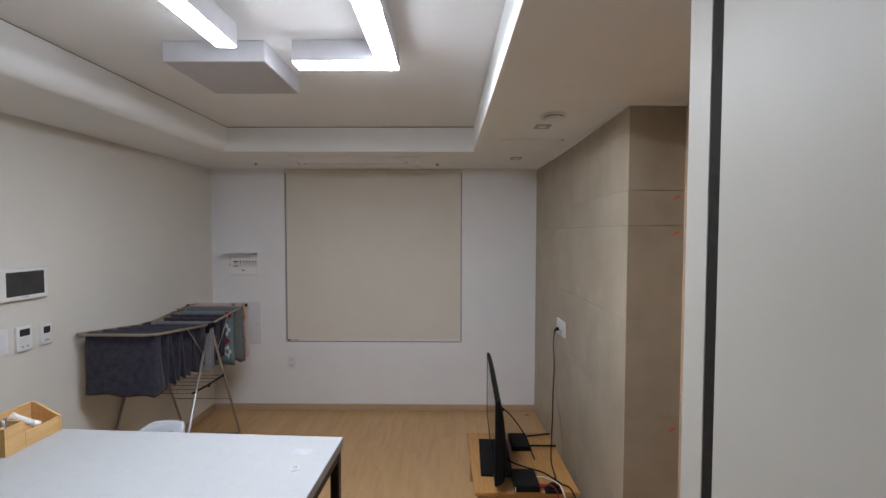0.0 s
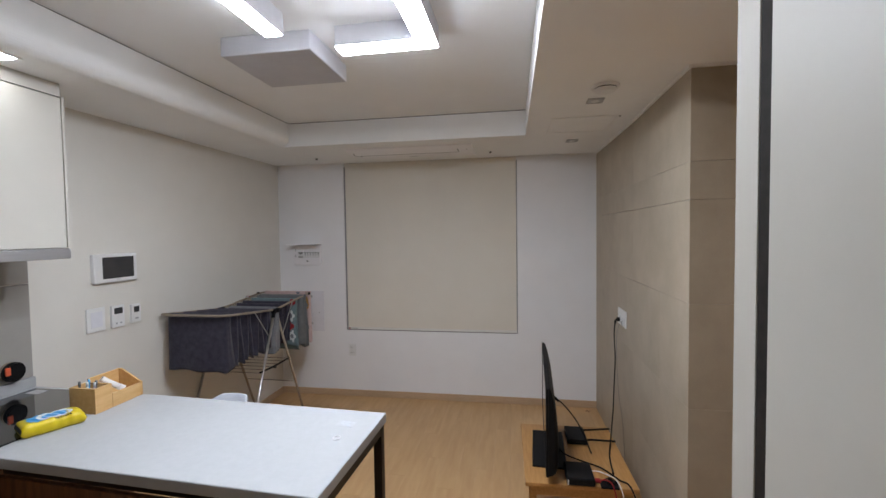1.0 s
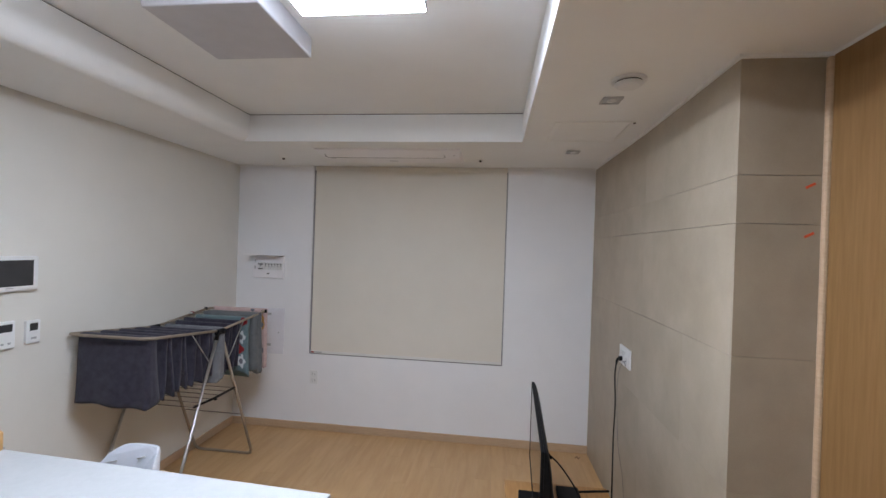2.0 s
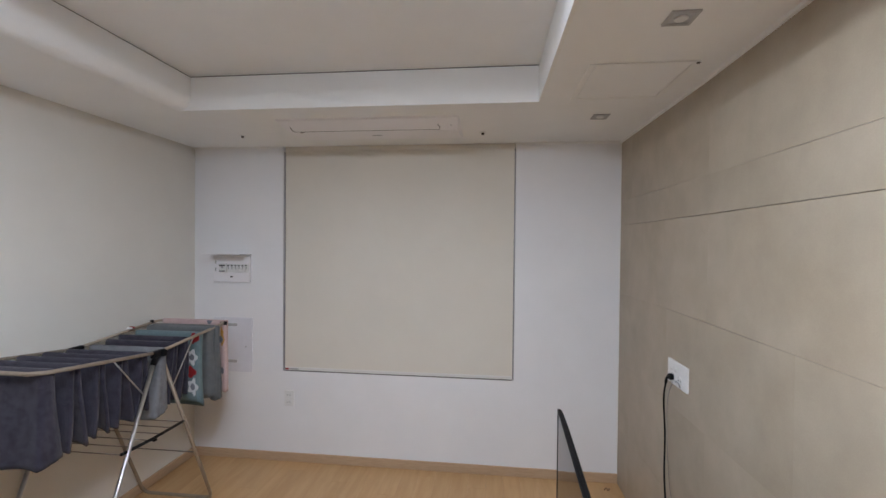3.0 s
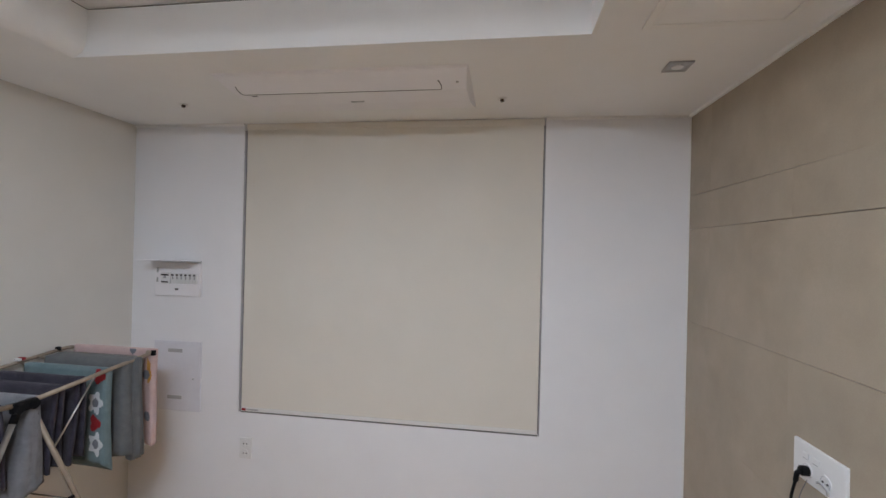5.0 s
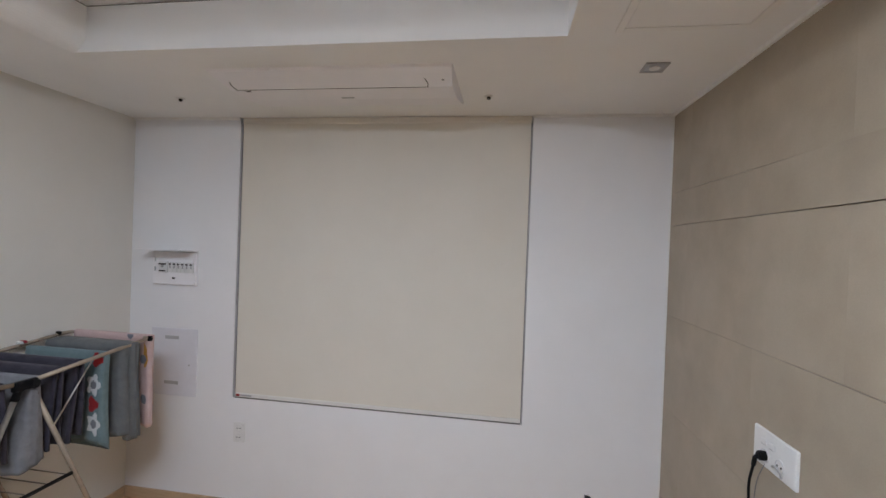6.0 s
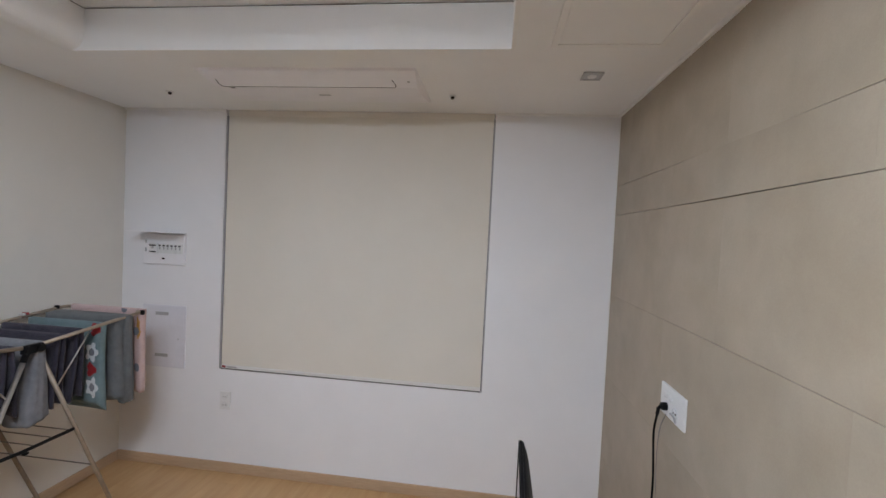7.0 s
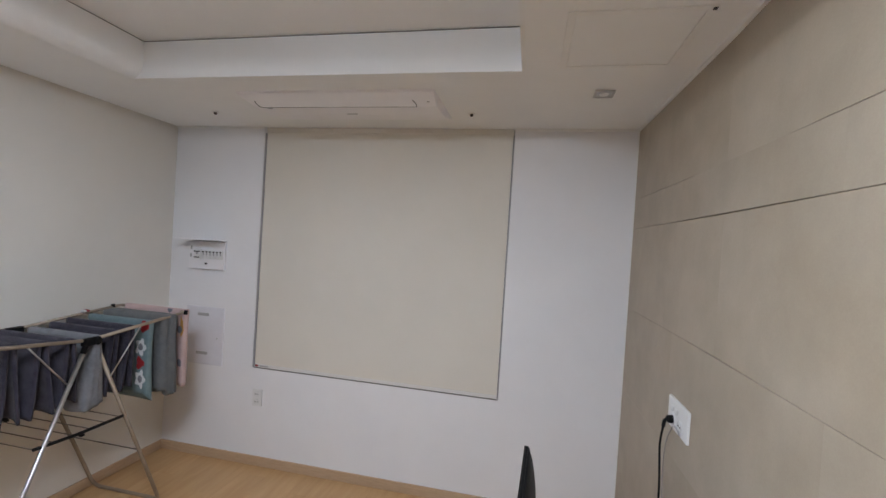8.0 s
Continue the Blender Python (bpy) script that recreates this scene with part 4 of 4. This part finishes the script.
for x in (RX0, RX1):
    bm = bmesh.new()
    solid(bm, x - 0.0115, x + 0.0115, RYM - 0.040, RYM + 0.040, rail_z(RYM) - 0.026, rail_z(RYM) + 0.0105, bevel=0.005)
    hinge = part("hinge", bm, BLACK, rack, "black plastic hinge")
    side_x = x + (0.0125 if x == RX1 else -0.0125)
    for dy in (-0.022, 0.026):
        part("pivot", disc((side_x, RYM + dy, rail_z(RYM) - 0.010), (1, 0, 0), 0.0175, 0.012, 20, 0.003), BLACK, hinge, "round black pivot cap")
FOOT_N, FOOT_F = 3.300, 4.165
for s, yf in ((-1, FOOT_N), (1, FOOT_F)):
    x0, x1, near = RX0 - 0.016 + 0.012 * (s > 0), RX1 - 0.012 * (s > 0), RYM + (0.032 if s > 0 else -0.008)
    ya = RYM + (0.026 if s > 0 else -0.014)
    a, b = Vector((x1, ya, 1.025)), Vector((x1, yf, 0.010))
    c, d = Vector((x0, ya, 1.025)), Vector((x0, yf, 0.010))
    k = 0.04
    pts = [a, a.lerp(b, 0.96), b + Vector((-0.012, 0, 0.006)), b + Vector((-k, 0, 0)), d + Vector((k, 0, 0)), d + Vector((0.012, 0, 0.006)), c.lerp(d, 0.96), c]
    part("leg_frame", tube(pts, 0.0095, 10), STEEL if s > 0 else BRIGHT_STEEL, rack)
    for p, q in ((a, b), (c, d)):
        part("leg_socket", tube([p + Vector((0, -0.004 * s, 0.012)), p.lerp(q, 0.05)], 0.0125, 10), BLACK, rack, "black plastic leg socket")
    for x in (RX0, RX1):
        yw = RYM + 0.26 * s
        f = 0.18
        part("strut", tube([(x, yw, rail_z(yw) - 0.006), (x, near + (yf - near) * f, 1.010 - f * 1.0)], 0.0035, 6), BRIGHT_STEEL, rack)
SZ = 0.598
for x in (RX0 + 0.006, RX1 - 0.004):
    part("shelf_bar", tube([(x, 3.50, SZ + 0.010), (x, 3.68, SZ), (x, 3.905, SZ)], 0.0075, 8), BLACK, rack, "black plastic shelf bar")
    part("clip", box(x - 0.008, x + 0.008, 3.69, 3.71, SZ - 0.018, SZ - 0.0078, bevel=0.003), BLACK, rack)
for i in range(6):
    y = 3.51 + 0.075 * i
    part("shelf_rod", tube([(RX0 + 0.012, y, SZ + 0.004), (RX1 - 0.012, y, SZ + 0.004)], 0.0025, 6), ROD_STEEL, rack)
part("cross_rod", tube([(RX0 + 0.01, 4.02, 0.365), (RX1 - 0.01, 4.02, 0.365)], 0.003, 6), ROD_STEEL, rack)


def drape(y, x0, x1, z_front, z_back, seed, spread=0.018, fold=0.010, waves=2.0, half=0.007, ragged=1.0, rise=0.0):
    """The surface of a cloth that hangs over the rod at y: u along the rod, v from the near hem (-1) over the rod to the far hem (1)."""
    rng = random.Random(seed)
    ph = [rng.uniform(0, 6.28) for _ in range(4)]
    top = rail_z(y) + 0.006 + rise

    def f(u, v, lift=0.0):
        hang = abs(v)
        s = -1 if v < 0 else 1
        z_low = z_front if v < 0 else z_back
        z_low += ragged * (0.006 * math.sin(2.3 * u + ph[0]) + 0.004 * math.sin(6 * u + ph[1]) - 0.010 * max(0.0, u) ** 3)
        e = min(1.0, hang / 0.06)
        z = top - (1 - math.sqrt(max(0.0, 1 - e * e))) * 0.008 - max(0.0, hang - 0.06) / 0.94 * (top - 0.008 - z_low)
        w = (0.35 + 0.65 * hang) * fold
        yy = y + s * (half * math.sin(min(1.0, e) * 1.57) + spread * hang ** 1.5) + w * (math.sin(waves * 3.1 * u + ph[2] + 0.8 * s) + 0.5 * math.sin(waves * 6.7 * u + ph[3] + hang)) * min(1.0, hang * 1.6)
        pinch = 1 - 0.05 * ragged * hang * (0.6 + 0.4 * math.sin(ph[0]))
        x = (x0 + x1) / 2 + (x1 - x0) / 2 * u * pinch + 0.006 * math.sin(4 * hang + ph[1])
        return Vector((x, yy + s * lift, z))
    return f


def hang(name, label, category, mat, y, x0, x1, z_front, z_back, seed, closed=0.0, crumple=1.0, onto=None, **k):
    f = drape(y, x0, x1, z_front, z_back, seed, **k)
    t = onto or thing(name, label, category, (x1, y, rail_z(y)), "washing on the rack")
    bm = bmesh.new()
    nu, nv = 26, 44
    g = [[bm.verts.new(f(2 * i / nu - 1, 2 * j / nv - 1)) for j in range(nv + 1)] for i in range(nu + 1)]
    for i in range(nu):
        for j in range(nv):
            bm.faces.new((g[i][j], g[i + 1][j], g[i + 1][j + 1], g[i][j + 1])).smooth = True
    if closed:      # the folded end of a thick piece, gathered between its near and far layers
        m = 8
        row0 = None
        for j in range(nv // 2 + 1):
            a, b = g[nu][j], g[nu][nv - j]
            row = [a]
            for i in range(1, m):
                q = i / m
                bulge = closed * math.sin(math.pi * q) * (0.75 + 0.70 * crumple * math.sin(14 * q + 2.2 * j / nv + seed)) * min(1.0, 3 * (0.5 - j / nv) + 0.25)
                sag = 0.10 * crumple * closed * math.sin(17 * q + seed) * (1 - 2 * j / nv)
                row.append(bm.verts.new(a.co.lerp(b.co, q) + Vector((bulge, 0, sag))))
            row.append(b)
            if row0 is not None:
                for i in range(m):
                    vs = []
                    for v in (row0[i], row0[i + 1], row[i + 1], row[i]):
                        if v not in vs:
                            vs.append(v)
                    if len(vs) > 2:
                        bm.faces.new(vs).smooth = True
            row0 = row
    c = part("cloth" if onto is None else name, bm, mat, t)
    sol = c.modifiers.new("Solidify", "SOLIDIFY")
    sol.thickness, sol.offset = 0.011 if mat in (TOWEL, LIGHT_TOWEL) else 0.004, 0
    return t, f


dark = "charcoal terry towel hung over a rod of the drying rack"
for i, (y, zf, zb) in enumerate(((3.180, 0.735, 0.75), (3.300, 0.745, 0.74), (3.420, 0.750, 0.745), (3.530, 0.745, 0.74), (3.640, 0.745, 0.75))):
    hang("towel", dark, "towel", TOWEL, y, -2.125, -1.708 - 0.005 * (i % 3), zf, zb, 11 + i, spread=0.026 + 0.006 * (i == 0), fold=0.0085, waves=0.9 + 0.3 * (i % 3), half=0.013 if i else 0.018, closed=0.0 if i else 0.006, crumple=0.5, ragged=0.9)
hang("towel", "light grey towel hung at the rack's hinge", "towel", LIGHT_TOWEL, 3.755, -2.12, -1.712, 0.685, 0.71, 31, spread=0.020, fold=0.012, waves=1.4, half=0.012, closed=0.008, crumple=0.8)
for i, (y, zf, zb) in enumerate(((3.850, 0.73, 0.74), (3.935, 0.725, 0.74))):
    hang("towel", dark, "towel", TOWEL, y, -2.12, -1.714, zf, zb, 41 + i, spread=0.012, fold=0.007, waves=1.1, half=0.012, ragged=0.8)
teal, tf = hang("tea_towel", "teal cotton cloth with white flowers and red shapes", "cloth", TEAL, 4.045, -2.11, -1.698, 0.665, 0.625, 51, spread=0.010, fold=0.003, waves=0.8, half=0.013, ragged=0.3, closed=0.004, crumple=0.3)


def spot(f, uc, vc, ru, rv, petals=0):
    def inside(u, v):
        du, dv = (u - uc) / ru, (v - vc) / rv
        r, a = math.hypot(du, dv), math.atan2(dv, du)
        return r < (1 if not petals else 0.82 + 0.18 * math.cos(petals * a))
    return inside


for uc, vc in ((0.80, -0.39), (0.82, -0.80), (0.30, -0.60), (-0.2, -0.3), (-0.3, -0.8)):
    patch(tf, spot(tf, uc, vc, 0.19, 0.125, 5), WHITE_PRINT, "flower", teal, "white printed flower", n=110, k=130, lift=0.0030)
    patch(tf, spot(tf, uc, vc, 0.075, 0.046), DOT, "flower_eye", teal, "grey flower centre", n=110, k=130, lift=0.0036)
for uc, vc in ((0.86, -0.12), (0.80, -0.595), (0.25, -0.28), (0.1, -0.9)):
    patch(tf, spot(tf, uc, vc, 0.15, 0.09, 3), RED, "berry", teal, "red printed shape", n=110, k=130, lift=0.0030)
trousers, _ = hang("trousers", "slate grey cotton trousers folded over the rack", "trousers", SLATE, 4.168, -2.11, -1.697, 0.672, 0.655, 61, spread=0.012, fold=0.012, waves=1.5, half=0.050, closed=0.020, crumple=1.2)
hang("trouser_leg", "", "", SLATE, 4.180, -1.95, -1.686, 0.640, 0.640, 64, closed=0.012, onto=trousers, spread=0.012, fold=0.008, waves=3.1, half=0.018)
pink, pf = hang("pillowcase", "pink cotton cloth with grey dots at the rack's end", "cloth", PINK, 4.284, -2.13, -1.690, 0.650, 0.66, 71, spread=0.002, fold=0.003, half=0.0125, rise=0.006, waves=1.4, closed=0.008)
for uc, vc in ((0.86, -0.30), (0.88, -0.72), (0.4, -0.5), (-0.1, -0.25), (-0.4, -0.7), (0.5, -0.05)):
    patch(pf, spot(pf, uc, vc, 0.085, 0.05), DOT, "dot", pink, "grey printed dot", n=90, k=110, lift=0.0030)
for uc, vc in ((0.93, -0.30), (0.90, -0.22), (0.55, -0.42)):
    patch(pf, spot(pf, uc, vc, 0.06, 0.10, 3), MUSTARD, "print", pink, "mustard printed shape", n=90, k=110, lift=0.0030)

peg = thing("clothes_peg", "small red and white clothes peg on the rack's rail", "clothes peg", (RX0, 4.055, rail_z(4.055)))
for k, (m, lab) in enumerate(((RED, "red peg half"), (PLASTIC, "white peg half"))):
    y = 4.060 - 0.016 * k
    part("jaw", box(RX0 - 0.006, RX0 + 0.022, y - 0.007, y + 0.007, rail_z(y) + 0.0088, rail_z(y) + 0.020, bevel=0.002), m, peg, lab)

# ---- tall cabinet and oak door beside the way in ----
CX, CY1 = 0.545, 1.604
tall = thing("tall_cabinet", "tall cream fitted cabinet with a black shadow gap", "cabinet", (0.85, 0.6, 0))
part("end_panel", box(CX, XN - 0.001, CY1 - 0.076, CY1, 0.0, CZ - 0.001, bevel=0.002), GREIGE, tall)
part("shadow_gap", box(CX + 0.002, XN - 0.001, CY1 - 0.110, CY1 - 0.0765, 0.0, CZ - 0.001), SHADOW, tall, "black recessed gap")
part("door", box(CX, CX + 0.020, 0.55, CY1 - 0.1105, 0.02, CZ - 0.004, bevel=0.0015), GREIGE, tall)
part("door", box(CX, CX + 0.020, -0.40, 0.546, 0.02, CZ - 0.004, bevel=0.0015), GREIGE, tall)
part("body", box(CX + 0.0205, XN - 0.001, YB + 0.001, CY1 - 0.1105, 0.0, CZ - 0.001), GREIGE, tall)

door = tagged(new("door_1"), "oak veneered full-height door with its casing", "door", kind="structure")
door.location = (XN, 2.1, 0)
# the skirting's paler oak paints the highlight on this rounded edge
part("casing", box(XN - 0.028, XN, YP - 0.026, YP - 0.0005, 0, CZ - 0.015, bevel=0.008), SKIRT, door, "rounded casing edge, its highlight painted as paler wood")
part("casing", box(XN - 0.028, XN, 1.62, 1.67, 0, CZ - 0.015, bevel=0.003), DOORWOOD, door)
part("leaf", box(XN - 0.020, XN, 1.673, YP - 0.029, 0.006, CZ - 0.016, bevel=0.002), DOORWOOD, door)

# ---- beige panels of the right wall ----
SEAMS = [0.0, 0.0, 0.380, 0.832, 1.290, 1.737, 1.899, CZ - 0.0115]
JOINTS = {1: 3.565, 2: 3.565, 3: 3.044, 4: 3.565, 5: 3.04, 6: 3.568}
GAPS = [0.0, 0.0004, 0.0004, 0.0005, 0.0006, 0.0011, 0.0009, 0.0]   # half the width of each seam
GV = 0.0001
pieces = {}


def panel_piece(x0, x1, y0, y1, z0, z1, name="panel"):
    bm = box(x0, x1, y0, y1, z0, z1, bevel=0)
    for v in bm.verts:
        if v.co.x < XR + 0.1:
            v.co.x -= lean_in(v.co.y)
    return part(name, bm, PANEL, wall_right)


for r in range(1, 7):
    z0, z1 = SEAMS[r] + GAPS[r], SEAMS[r + 1] - GAPS[r + 1]
    cuts = [YP + 0.012] + [y for y in (JOINTS[r] - 0.9, JOINTS[r], JOINTS[r] + 0.9, JOINTS[r] + 1.8) if YP + 0.08 < y < YF - 0.05] + [YF]
    for a, b in zip(cuts, cuts[1:]):
        panel_piece(XR, XR + 0.012, a + GV, b - GV, z0, z1)
    panel_piece(XR, XN - 0.0005, YP, YP + 0.012, z0, z1)
for z in (1.866, 1.703, 0.770):
    m = thing("marker_tape", "small orange marker strip stuck on the beige panel", "marker", (1.10, YP, z), "orange markers")
    bm = box(-0.016, 0.016, -0.0012, 0, -0.004, 0.004)
    bmesh.ops.transform(bm, matrix=Matrix.Translation((1.092, YP - 0.0004, z)) @ Matrix.Rotation(radians(-28), 4, "Y"), verts=list(bm.verts))
    part("strip", bm, ORANGE, m)

# ---- floor planks ----
PW, PL = 0.115, 0.96
for i in range(int((XN + 0.1 - XL) / PW) + 1):
    x = XL + i * PW
    y = YB - (i * 0.37 % 1.0) * PL
    while y < YF:
        a, b = max(y, YB - 0.1), min(y + PL, YF + 0.05)
        if b - a > 0.03:
            key = (round(b - a, 3),)
            if key not in pieces:
                bmk = box(0.0002, PW - 0.0002, 0.0002, b - a - 0.0002, -0.008, 0.0, bevel=0.0003, seg=1)
                mk = bpy.data.meshes.new("plank")
                bmk.to_mesh(mk)
                bmk.free()
                mk.materials.append(OAK)
                pieces[key] = mk
            o = new("plank", pieces[key])
            o.parent = floor
            o.location = (x, a, 0)
        y += PL
